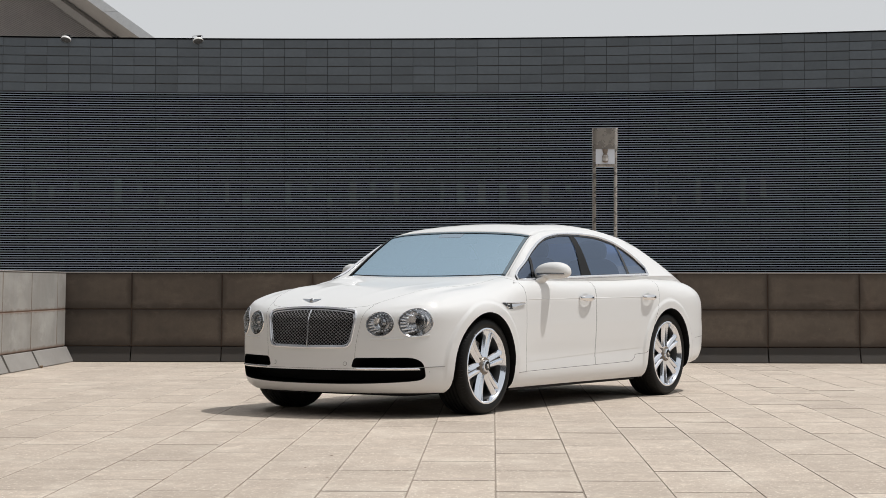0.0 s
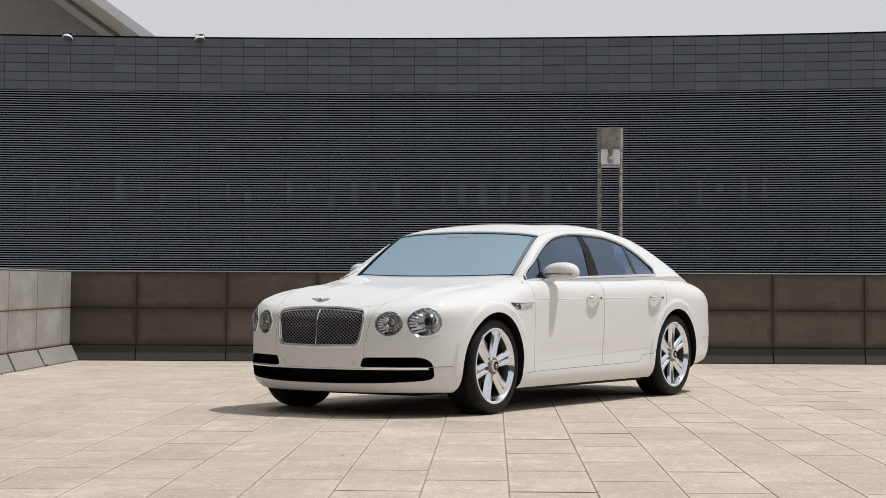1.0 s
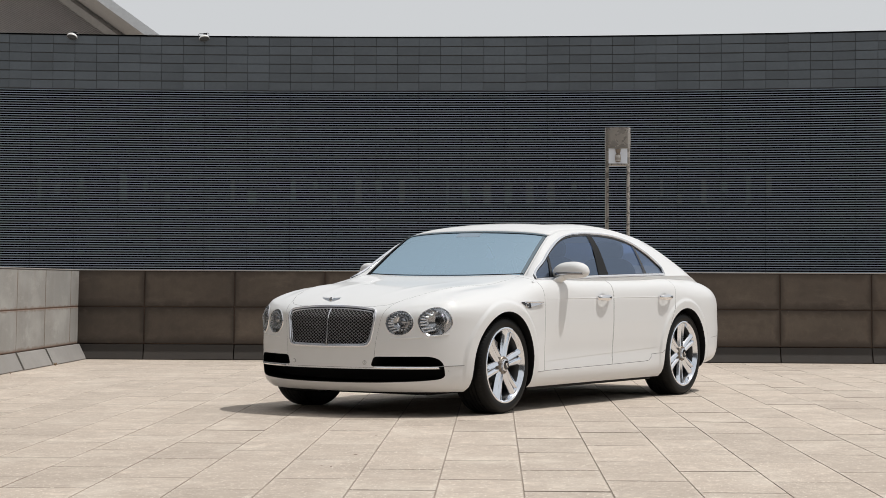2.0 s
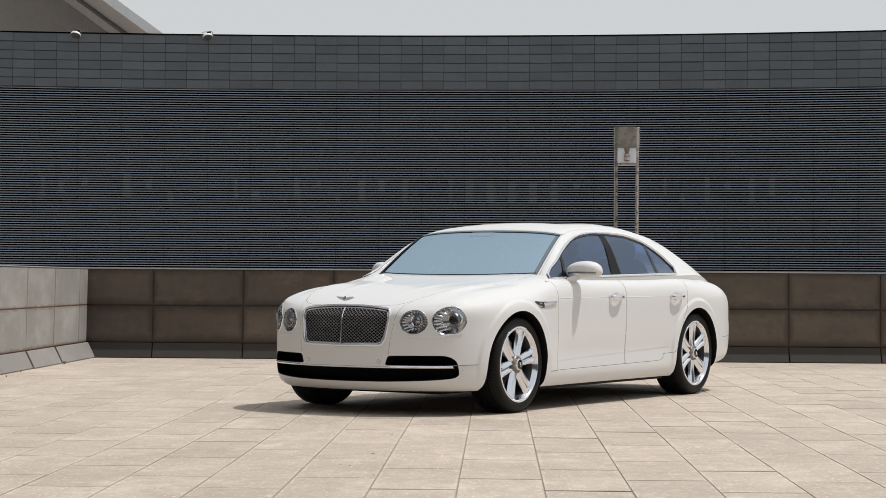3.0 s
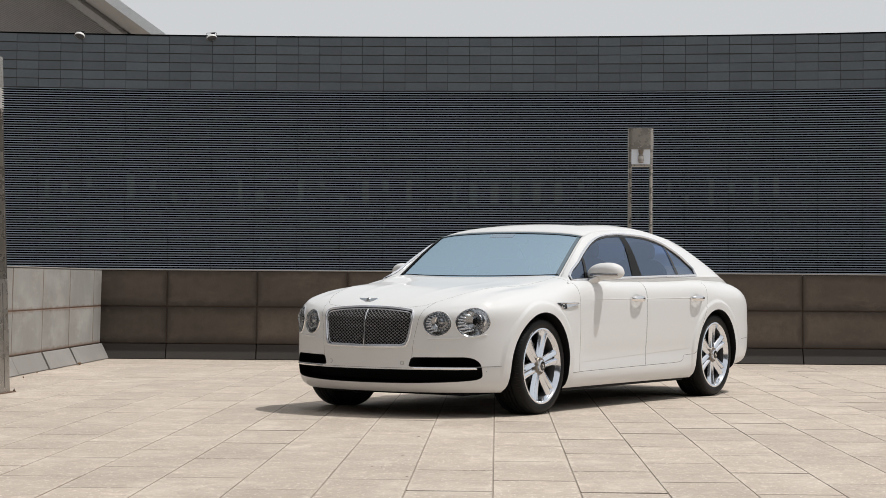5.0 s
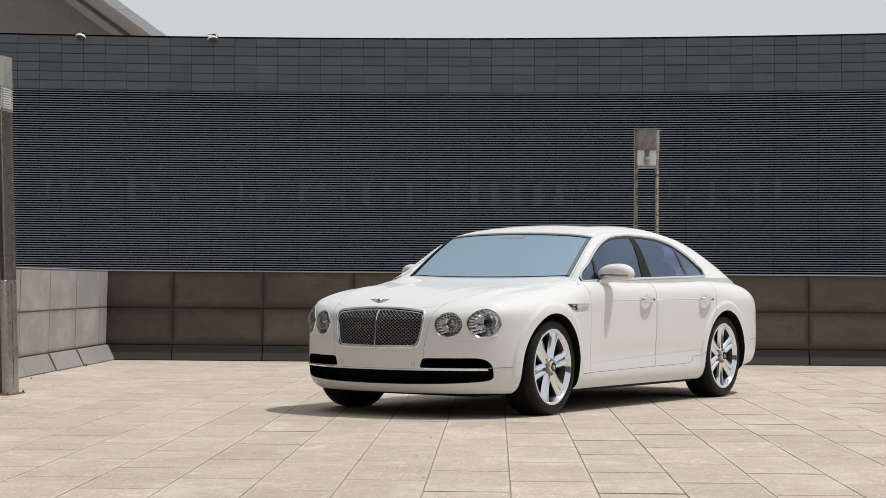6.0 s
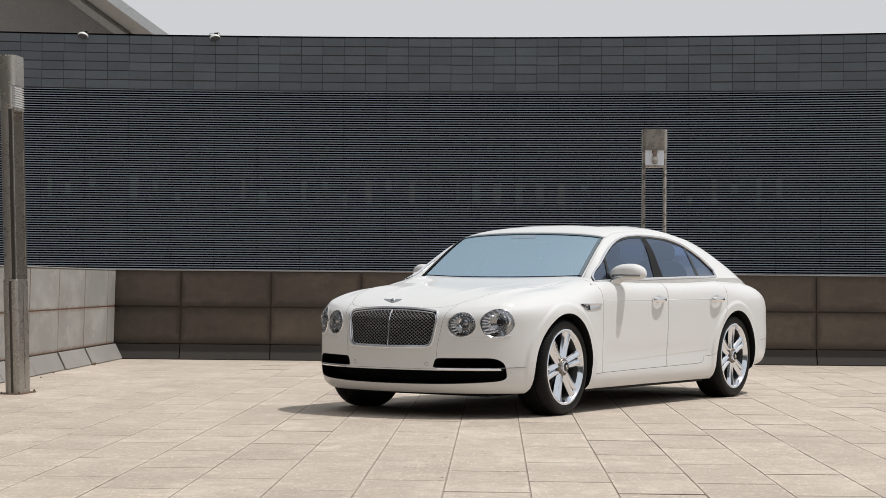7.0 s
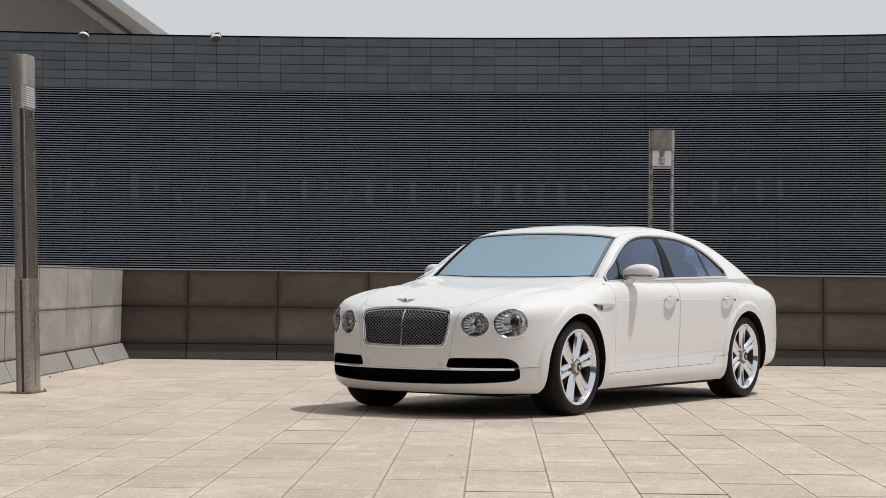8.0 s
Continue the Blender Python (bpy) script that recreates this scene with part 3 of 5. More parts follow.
def plaza_lamp(at, label):
    root = thing("plaza_lamp", at, label, "lamp", "plaza lamps")
    bm = bmesh.new()
    prism(bm, rounded(0.42, 0.20, 0.04), 'z', 0.0, 0.012)
    part("base_plate", bm, M_RUST, root, "rusty steel base plate")
    for x, y in ((-0.190, -0.078), (0.190, -0.078), (-0.190, 0.078), (0.190, 0.078)):
        bm = bmesh.new()
        lathe(bm, [(0.012, 0.010), (0.020, 0.010), (0.020, 0.005), (0.030, 0.005), (0.030, 0.001)], 6, 'z', centre=(x, y, 0))
        part("bolt", bm, M_RUST, root)
    bm = bmesh.new()
    prism(bm, rounded(0.330, 0.130, 0.052, 10), 'z', 0.012, 0.985)
    bmesh.ops.bevel(bm, geom=[e for e in bm.edges if all(v.co.z > 0.98 for v in e.verts)], offset=0.006, segments=2, affect='EDGES')
    part("lower_sleeve", bm, M_LAMP, root, smooth=40)
    bm = bmesh.new()
    for y in (-0.065, 0.065):
        box(bm, -0.006, 0.006, y - 0.001, y + 0.001, 0.05, 0.95)
    part("sleeve_seam", bm, M_LAMP_DARK, root)
    bm = bmesh.new()
    lathe(bm, [(0.0645, 0.012), (0.0675, 0.011), (0.0675, 0.001)], 16, 'y', centre=(0.045, 0, 0.62))
    part("lock", bm, M_LAMP_DARK, root)
    for side in (-1, 1):
        bm = bmesh.new()
        nose_pts = [(side * (0.118 + 0.036 * abs(math.cos(radians(q))) ** 0.9), 0.054 * math.copysign(abs(math.sin(radians(q))) ** 0.9, q)) for q in range(-90, 91, 15)]
        prism(bm, [(side * 0.112, -0.054)] + nose_pts + [(side * 0.112, 0.054)], 'z', 0.985, 2.66)
        part("post", bm, M_LAMP, root, smooth=40)
        bm = bmesh.new()
        prism(bm, moved(rounded(0.024, 0.032, 0.004), side * 0.140, 0.039), 'z', 0.985, 2.44)
        prism(bm, moved(rounded(0.012, 0.022, 0.004), side * 0.1625, 0.010), 'z', 0.02, 0.97)
        part("slot_strip", bm, M_LAMP_DARK, root)
    bm = bmesh.new()
    prism(bm, rounded(0.318, 0.156, 0.064, 10), 'z', 2.645, 2.905)
    bmesh.ops.bevel(bm, geom=[e for e in bm.edges if all(v.co.z > 2.89 for v in e.verts)], offset=0.008, segments=2, affect='EDGES')
    part("cap", bm, M_LAMP, root, smooth=40)
    bm = bmesh.new()
    box(bm, -0.1165, 0.1165, -0.060, 0.056, 2.445, 2.650, 0.003)
    part("lamp_glass", bm, M_LAMP_GLASS, root, "pale frosted lamp glass")
    bm = bmesh.new()
    box(bm, -0.117, 0.117, -0.066, 0.070, 2.432, 2.460, 0.005)
    part("lamp_tray", bm, M_LAMP, root)
    for k in range(9):
        z = 2.458 + k * 0.020
        bm = bmesh.new()
        box(bm, -0.115, 0.115, 0.054, 0.074, z, z + 0.010, 0.002)
        part("louvre_ring", bm, M_LAMP_LIGHT, root)
    bm = bmesh.new()
    lathe(bm, [(2.475, 0.001), (2.480, 0.030), (2.50, 0.036), (2.555, 0.038), (2.572, 0.028), (2.585, 0.020), (2.602, 0.030), (2.64, 0.034)], 14, 'z', centre=(0, -0.064, 0))
    part("bulb_cage", bm, M_CAGE, root, "brown mesh bulb holder", smooth=40)
    for k in range(5):
        bm = bmesh.new()
        lathe(bm, [(2.492 + k * 0.015, 0.0385), (2.496 + k * 0.015, 0.041), (2.500 + k * 0.015, 0.0385)], 14, 'z', centre=(0, -0.064, 0))
        part("cage_ring", bm, M_LAMP_LIGHT, root)
    return root


plaza_lamp(pose(-4.616, 16.78, -0.006, 0, -2.0, 0) @ pose(0, 0, 0, 0, 0, -96), "tall brown-grey twin-post plaza lamp with louvred head")
plaza_lamp(pose(1.434, 24.365, -0.007, 0, 0, 0), "tall brown-grey twin-post plaza lamp with louvred head")


# ---- dry litter by the wall ----
def dry_leaf(at, size, label):
    root = thing("dry_leaf", at, label, "leaf", "fallen leaves")
    bm = bmesh.new()
    rows = []
    for k in range(9):
        f = k / 8
        w = size * 0.42 * math.sin(math.pi * (0.06 + 0.9 * f)) ** 0.8
        x = size * (f - 0.5)
        lift = size * 0.55 * (2 * f - 1) ** 2
        rows.append([(x, w * q, lift + size * 0.35 * q * q + 0.004) for q in (-1, -0.5, 0, 0.5, 1)])
    grid(bm, rows)
    ob = part("blade", bm, M_LEAF, root, smooth=60)
    mod = ob.modifiers.new("thickness", 'SOLIDIFY')
    mod.thickness = 0.002
    bm = bmesh.new()
    tube(bm, [(-size * 0.5, 0, size * 0.55), (-size * 0.75, 0.01, size * 0.7), (-size * 0.95, 0.0, size * 0.62)], 0.0025, 5)
    part("stem", bm, M_LEAF, root)


dry_leaf(pose(-5.07, 22.2, 0.0, 0, 0, 70), 0.042, "curled brown dry leaf on the paving by the wall")
dry_leaf(pose(-5.10, 20.27, 0.0, 0, 0, 20), 0.022, "small brown dry leaf by the wall foot")
dry_leaf(pose(-4.99, 19.23, 0.0, 0, 0, 130), 0.020, "small brown dry leaf on the paving")


# ---- crumbs of soil on the slabs ----
for k, (x, y, r) in enumerate(((-0.863, 11.16, 0.007), (-0.995, 10.47, 0.005), (-0.942, 10.44, 0.006), (-0.784, 9.94, 0.006), (-0.827, 12.50, 0.007))):
    crumb = thing("soil_crumb", pose(x, y, 0.0, 0, 0, 50 * k), "small reddish brown soil crumb on the paving", "soil", "soil crumbs")
    bm = bmesh.new()
    bmesh.ops.create_icosphere(bm, subdivisions=2, radius=r)
    rng = random.Random(40 + k)
    for v in bm.verts:
        v.co *= rng.uniform(0.8, 1.15)
        v.co.x *= 1.5
        v.co.z = max(0.0, v.co.z * 0.3 + r * 0.08)
    part("lump", bm, M_RUST, crumb, smooth=60)

# ---- car ----
CAR = pose(-0.818, 15.156, 0.0, 0, 0, -30.9)
car = thing("car", CAR, "white four-door luxury saloon with mesh grille and alloy wheels", "car")
WHEELBASE, WHEEL_Z, TYRE_R = 3.065, 0.362, 0.362
S_F, S_R = 0.10, 3.30          # where the nose and the tail begin to round off
Z_W = 0.66                     # height of the widest line

half_width = curve((-0.9, 0.978), (0.0, 0.985), (0.5, 0.978), (1.4, 0.968), (2.3, 0.970), (3.0, 0.988), (3.4, 0.985), (4.4, 0.975))
inset = curve((0.18, -0.060), (0.22, -0.024), (0.29, -0.008), (0.42, -0.004), (0.66, 0.0))
hollow = curve((0.28, 0.0), (0.33, -0.004), (0.42, -0.011), (0.53, -0.005), (0.66, 0.0))
nose = curve((0.18, 0.84), (0.21, 0.895), (0.26, 0.928), (0.36, 0.945), (0.50, 0.945), (0.66, 0.930))
tail = curve((0.18, 4.13), (0.24, 4.24), (0.40, 4.340), (0.55, 4.355), (0.66, 4.33))
crown = curve((-0.99, 0.815), (-0.88, 0.845), (-0.6, 0.895), (-0.2, 0.946), (0.2, 0.982), (0.5, 1.025), (0.64, 1.044), (0.9, 1.043), (1.3, 1.036), (2.0, 1.035), (3.0, 1.048),
              (3.6, 1.036), (4.0, 1.003), (4.3, 0.952), (4.4, 0.93))
edge = curve((-0.9, 4.0), (-0.4, 3.95), (0.15, 4.3), (0.5, 6.0), (1.0, 7.0), (2.6, 7.0), (3.3, 5.0), (4.4, 3.75))
NP, NQ = 3.2, 2.2
TP, TQ = 2.8, 2.55


brow = curve((-0.80, 0.52), (-0.74, 0.605), (-0.68, 0.69), (-0.59, 0.772), (-0.44, 0.835), (-0.13, 0.857), (0.14, 0.838), (0.35, 0.815))


def swell(u, s):
    """The crest of the wings and the shallow valleys beside the bonnet."""
    k = max(0.0, min(1.0, (s + 0.75) / 0.5)) * max(0.0, min(1.0, (0.42 - s) / 0.6))
    a = abs(u)
    crest = 0.80 - 0.05 * max(0.0, -s)
    lid = 0.655 + 0.10 * s
    roll = 0.011 * math.exp(-((a - lid) / (0.022 if a > lid else 0.13)) ** 2)
    ridge = max(0.0, min(1.0, (s + 0.80) / 0.16)) * max(0.0, min(1.0, (0.45 - s) / 0.40))
    off = a - brow(max(-0.80, min(0.35, s)))
    sharp = 0.010 * ridge * math.exp(-(off / 0.024) ** 2 if off > 0 else off / 0.085)
    return sharp + k * (0.006 * math.exp(-((a - crest) / 0.036) ** 2) - 0.004 * math.exp(-((a - lid - 0.07) / 0.04) ** 2) + roll + 0.004 * math.exp(-((a - 0.36 - 0.14 * s) / 0.045) ** 2))


def along(s):
    """How much of the doors' hollow a place on the flank has."""
    a, b = max(0.0, min(1.0, (s - 0.40) / 0.35)), max(0.0, min(1.0, (2.75 - s) / 0.35))
    return a * a * (3 - 2 * a) * b * b * (3 - 2 * b)


def climb(s, z):
    """How far the rows near the doors' foot rise with the ledge."""
    k = max(0.0, min(1.0, (z - 0.315) / 0.035)) * max(0.0, min(1.0, (0.62 - z) / 0.19))
    return 0.030 * (s - 0.62) * along(s) * k


def ledge(s, z):
    """The step along the foot of the doors, which climbs towards the rear wheel."""
    line = 0.372 + 0.030 * (s - 0.62)
    k = max(0.0, min(1.0, (line + 0.005 - z) / 0.010))
    return -0.002 * k * k * (3 - 2 * k) * along(s)


def lift(s, z):
    """How far the tail's foot rises behind the rear wheel."""
    k = max(0.0, min(1.0, (s - 3.33) / 0.20))
    return 0.085 * k * k * (3 - 2 * k) * max(0.0, min(1.0, (0.42 - z) / 0.24))


def ring(z):
    """Half of the plan outline at a height up to the widest line, from the nose's middle round the left side to the tail's middle."""
    d = inset(z)
    out = []
    wf, lf = half_width(S_F) + d, S_F + nose(z)
    for k in range(110):
        a = radians(90 * (1 - (1 - k / 110) ** 1.6))
        out.append((wf * math.sin(a) ** (2 / NQ), S_F - lf * math.cos(a) ** (2 / NP), z))
    for k in range(320):
        s = S_F + (S_R - S_F) * k / 320
        q = z + climb(s, z)
        out.append((half_width(s) + inset(q) + hollow(q) * along(s) + ledge(s, q), s, q))
    wr, lr = half_width(S_R) + d, tail(z) - S_R
    for k in range(71):
        a = radians(90 * (k / 70) ** 1.5)
        s = S_R + lr * math.sin(a) ** (2 / TP)
        out.append((wr * max(0.0, math.cos(a)) ** (2 / TQ), s, z + lift(s, z)))
    return out


def top_z(r, s, e):
    return Z_W + (crown(s) - Z_W) * max(0.0, 1 - r ** e) ** (1 / e)


def body_rows():
    rows = []
    for f in (0.0, 0.5, 0.9):
        rows.append([(u * f if f else 0.0, S_F + (s - S_F) * f if s < S_F else (S_R + (s - S_R) * f if s > S_R else s), z) for u, s, z in ring(0.18)])
    for z in [0.18, 0.195, 0.215, 0.245, 0.28, 0.31] + [0.33, 0.345, 0.354, 0.361, 0.3665, 0.3695, 0.372, 0.3745, 0.3775, 0.383, 0.391, 0.40, 0.41, 0.42, 0.43, 0.445, 0.46] + [0.472 + 0.0125 * k for k in range(15)]:
        rows.append(ring(z))
    base = ring(Z_W)
    levels = [0.03 * k for k in range(31)]
    for k in range(len(levels) + 40):
        row = []
        for u, s, _ in base:
            e = edge(s)
            if k < len(levels):
                r = (1 - levels[k] ** e) ** (1 / e)
            else:
                r = (1 - levels[-1] ** e) ** (1 / e) * (1 - (k - len(levels) + 1) / 40)
            uu = u * r
            ss = S_F + (s - S_F) * r if s < S_F else (S_R + (s - S_R) * r if s > S_R else s)
            row.append((uu, ss, top_z(r, ss, e) + swell(uu, ss)))
        rows.append(row)
    return [[(u + (flare(s, z) if u > 0.5 else 0.0), s, z) for u, s, z in row] for row in rows]


def flare(s, z):
    """The raised lip round the wheel arches."""
    out = 0.0
    for c, r in ((-0.022, 0.476), (WHEELBASE - 0.026, 0.472)):
        d = math.hypot(s - c, z - WHEEL_Z)
        k = max(0.0, min(1.0, (r + 0.008 - d) / 0.016))
        out += (0.0125 * k * k * (3 - 2 * k) + 0.005 * math.exp(-((d - r) / 0.09) ** 2)) * max(0.0, min(1.0, (z - 0.22) / 0.2))
    return out


def front_s(u, z):
    """Where the nose lies, for a place across it and a height."""
    u = abs(u)
    if z <= Z_W:
        w, l, r = half_width(S_F) + inset(z), S_F + nose(z), 1.0
        return S_F - r * l * max(0.0, 1 - min(1.0, u / (r * w)) ** NQ) ** (1 / NP)
    w, l, s = half_width(S_F), S_F + nose(Z_W), -0.8
    for _ in range(8):
        e = edge(s)
        r = max(0.02, 1 - min(0.999, max(0.0, (z - swell(u, s) - Z_W) / (crown(s) - Z_W))) ** e) ** (1 / e)
        s = S_F - r * l * max(0.0, 1 - min(1.0, u / (r * w)) ** NQ) ** (1 / NP)
    return s


def side_u(s, z):
    """How far out the left flank lies."""
    if z <= Z_W:
        return half_width(s) + inset(z) + hollow(z) * along(s) + ledge(s, z) + (flare(s, z) if S_F < s < S_R else 0.0)
    e = edge(s)
    return half_width(s) * max(0.0, 1 - min(0.999, (z - Z_W) / (crown(s) - Z_W)) ** e) ** (1 / e)


def temp(bm, mats):
    me = bpy.data.meshes.new("solid")
    bmesh.ops.recalc_face_normals(bm, faces=bm.faces[:])
    bm.to_mesh(me)
    bm.free()
    for one in mats:
        me.materials.append(one)
    return new("solid", me)


def cut(ob, bm, operation='DIFFERENCE'):
    """The mesh that is left of ob after a solid has been taken from it, or shared with it."""
    tool = temp(bm, [m for m in ob.data.materials])
    mod = ob.modifiers.new("cut", 'BOOLEAN')
    mod.operation, mod.object, mod.solver = operation, tool, 'EXACT'
    bpy.context.view_layer.update()
    me = bpy.data.meshes.new_from_object(ob.evaluated_get(bpy.context.evaluated_depsgraph_get()))
    ob.modifiers.clear()
    bpy.data.objects.remove(tool)
    return me


def settle(name, me, parent, label="", angle=40):
    """Links a finished mesh as a part, smoothed."""
    me.name = name
    me.shade_smooth()
    me.set_sharp_from_angle(angle=radians(angle))
    ob = new(name, me)
    ob.parent = parent
    if label:
        tagged(ob, label)
    return ob


def ellipse(cu, cz, a, b, n=32, power=2.0):
    out = []
    for k in range(n):
        t = 2 * math.pi * k / n
        c, s = math.cos(t), math.sin(t)
        out.append((cu + a * math.copysign(abs(c) ** (2 / power), c), cz + b * math.copysign(abs(s) ** (2 / power), s)))
    return out


# lamps: place across, height, half width, half height, depth of the bowl
LAMPS = ((0.764, 0.690, 0.092, 0.104, -0.43), (0.555, 0.680, 0.094, 0.088, -0.64))


def grille_edge(grow=0.0, n=10):
    """The grille's outline: a low top arch, rounded corners, a narrower foot."""
    top, foot, w1, w0 = 0.792 + grow, 0.518 - grow, 0.378 + grow, 0.350 + grow
    pts = []
    for k in range(n + 1):
        u = w1 * (1 - 2 * k / n)
        pts.append((u * 0.90, top - 0.020 * abs(u / w1) ** 2.2))
    left = [(-w1 * 0.945, top - 0.025), (-w1 * 0.98, top - 0.034), (-w1, top - 0.052), (-w1 - 0.002, top - 0.09), (-w0 - 0.004, foot + 0.04), (-w0 + 0.012, foot + 0.010), (-w0 + 0.04, foot)]
    right = [(-u, z) for u, z in left[::-1]]
    return pts + left + [(0.0, foot - 0.006)] + right




def rounded_off(pts, times=2):
    """The outline with its corners cut, again and again."""
    for _ in range(times):
        out = []
        for i in range(len(pts)):
            a, b = pts[i], pts[(i + 1) % len(pts)]
            for f in (0.25, 0.75):
                out.append((a[0] + (b[0] - a[0]) * f, a[1] + (b[1] - a[1]) * f))
        pts = out
    return pts


LOW_SLOT = rounded_off([(-0.80, 0.350), (-0.818, 0.350), (-0.822, 0.33), (-0.820, 0.290), (-0.77, 0.268), (-0.5, 0.252), (-0.2, 0.246), (0.2, 0.246), (0.5, 0.252), (0.77, 0.268),
                        (0.820, 0.290), (0.822, 0.33), (0.818, 0.350), (0.80, 0.350), (0.4, 0.348), (-0.4, 0.348)])
UP_SLOT = rounded_off([(0.362, 0.368), (0.370, 0.40), (0.384, 0.438), (0.44, 0.439), (0.68, 0.441), (0.745, 0.441), (0.785, 0.428), (0.812, 0.400), (0.820, 0.36), (0.822, 0.318), (0.80, 0.318), (0.796, 0.366), (0.76, 0.368), (0.42, 0.368)])


def build_body():
    bm = bmesh.new()
    half = body_rows()
    rows = [row + [(-u, s, z) for u, s, z in row[-2:0:-1]] for row in half]
    grid(bm, rows[:4], closed=True, mat=1)
    grid(bm, rows[3:], closed=True)
    bmesh.ops.remove_doubles(bm, verts=bm.verts[:], dist=0.0004)
    bmesh.ops.dissolve_degenerate(bm, edges=bm.edges[:], dist=0.0002)
    ob = temp(bm, [M_PAINT, M_BLACK])
    tool = bmesh.new()
    for s, r in ((-0.022, 0.400), (WHEELBASE - 0.026, 0.398)):
        arch = [(s + r * math.cos(math.pi * k / 40), WHEEL_Z + r * math.sin(math.pi * k / 40)) for k in range(41)]
        arch += [(s - r - 0.012, 0.10), (s + r - 0.01, 0.10)]
        for side in (-1, 1):
            prism(tool, arch, 'x', side * 0.60, side * 1.3, 1)
    for side in (-1, 1):
        prism(tool, [(side * u, z) for u, z in UP_SLOT], 'y', -1.3, -0.50, 1)
        for u, z, a, b, deep in LAMPS:
            prism(tool, ellipse(side * u, z, a, b, 40), 'y', -1.3, deep, 1)
    prism(tool, grille_edge(0.001), 'y', -1.3, -0.76, 1)
    me = cut(ob, tool)
    bpy.data.objects.remove(ob)
    ob = new("solid", me)
    tool = bmesh.new()
    prism(tool, LOW_SLOT, 'y', -1.3, -0.49, 1)
    me = cut(ob, tool)
    bpy.data.objects.remove(ob)
    return me


DOORS = {
    "front_door": [(0.567, 0.299), (1.717, 0.311), (1.717, 1.25), (0.545, 1.25), (0.560, 0.85)],
    "rear_door": [(1.723, 0.311), (2.31, 0.318), (2.38, 0.324), (2.42, 0.345), (2.43, 0.374), (2.60, 0.382), (2.645, 0.41), (2.69, 0.52), (2.745, 0.66), (2.83, 0.80), (2.86, 0.95), (2.86, 1.25), (1.723, 1.25)],
}
HOOD = [(0.0, -0.852), (0.20, -0.846), (0.33, -0.828), (0.42, -0.79), (0.47, -0.735), (0.535, -0.60), (0.615, -0.3), (0.695, 0.1), (0.735, 0.40), (0.74, 0.57), (0.5, 0.50), (0.0, 0.44)]
NOSE = [(0.0, 0.358), (0.382, 0.358), (0.394, 0.50), (0.406, 0.60), (0.425, 0.70), (0.446, 0.775), (0.475, 0.83), (0.49, 0.95), (0.0, 0.95)]
NOSE = NOSE + [(-u, z) for u, z in NOSE[-2:0:-1]]
HOOD = HOOD + [(-u, s) for u, s in HOOD[-2:0:-1]]


def shrunk(outline, d):
    """An outline drawn in by about d."""
    n = len(outline)
    area = sum(outline[i][0] * outline[(i + 1) % n][1] - outline[(i + 1) % n][0] * outline[i][1] for i in range(n))
    sign = 1 if area > 0 else -1
    out = []
    for i in range(n):
        a, p, b = Vector(outline[i - 1]), Vector(outline[i]), Vector(outline[(i + 1) % n])
        n1 = Vector((-(p - a).y, (p - a).x)).normalized() * sign
        n2 = Vector((-(b - p).y, (b - p).x)).normalized() * sign
        q = p + (n1 + n2) * d / max(0.4, 1 + n1.dot(n2))
        out.append((q.x, q.y))
    return out


solid = new("solid", build_body())
panels = []
GAP = 0.0027
for name, outline in DOORS.items():
    for side in (1, -1):
        bm = bmesh.new()
        prism(bm, shrunk(outline, GAP), 'x', side * 0.72, side * 1.3, 1)
        panels.append((name, side, cut(solid, bm, 'INTERSECT')))
bm = bmesh.new()
prism(bm, shrunk(HOOD, GAP * 0.7), 'z', 0.76, 1.3, 1)
hood_mesh = cut(solid, bm, 'INTERSECT')


def without(bm, ob):
    """The solid that is left of ob, in its place."""
    me = cut(ob, bm)
    bpy.data.objects.remove(ob)
    return new("solid", me)


bm = bmesh.new()
prism(bm, HOOD, 'z', 0.76, 1.3, 1)
solid = without(bm, solid)
bm = bmesh.new()
prism(bm, shrunk(NOSE, GAP * 0.6), 'y', -1.3, -0.70, 1)
nose_mesh = cut(solid, bm, 'INTERSECT')
bm = bmesh.new()
prism(bm, NOSE, 'y', -1.3, -0.70, 1)
solid = without(bm, solid)
bm = bmesh.new()
for outline in DOORS.values():
    for side in (1, -1):
        prism(bm, outline, 'x', side * 0.72, side * 1.3, 1)
shell = cut(solid, bm)
bpy.data.objects.remove(solid)
settle("body", shell, car, "white pearl painted body shell")
settle("hood", hood_mesh, car, "white bonnet with a soft centre crease")
settle("grille_surround", nose_mesh, car, "white nose panel round the grille")
doors = {}
for name, side, me in panels:
    doors[name, side] = settle(name, me, car)

# ---- cabin: belt and roof rail lines ----
belt_z = curve((0.4, 0.975), (0.6, 0.985), (1.2, 1.003), (1.9, 1.019), (2.8, 1.037), (3.3, 1.045), (3.95, 0.975))
belt_u = curve((0.4, 0.90), (1.0, 0.893), (2.4, 0.893), (3.0, 0.875), (3.4, 0.83), (3.95, 0.68))
rail_u = curve((0.62, 0.755), (0.88, 0.718), (1.15, 0.678), (1.6, 0.636), (2.2, 0.615), (2.75, 0.612), (3.3, 0.625), (3.7, 0.60), (3.95, 0.56))
rail_z = curve((0.62, 1.020), (0.75, 1.108), (0.88, 1.198), (1.02, 1.288), (1.15, 1.358), (1.35, 1.402), (1.65, 1.422), (2.2, 1.435), (2.75, 1.386), (3.1, 1.310), (3.4, 1.205), (3.7, 1.105), (3.95, 1.035))
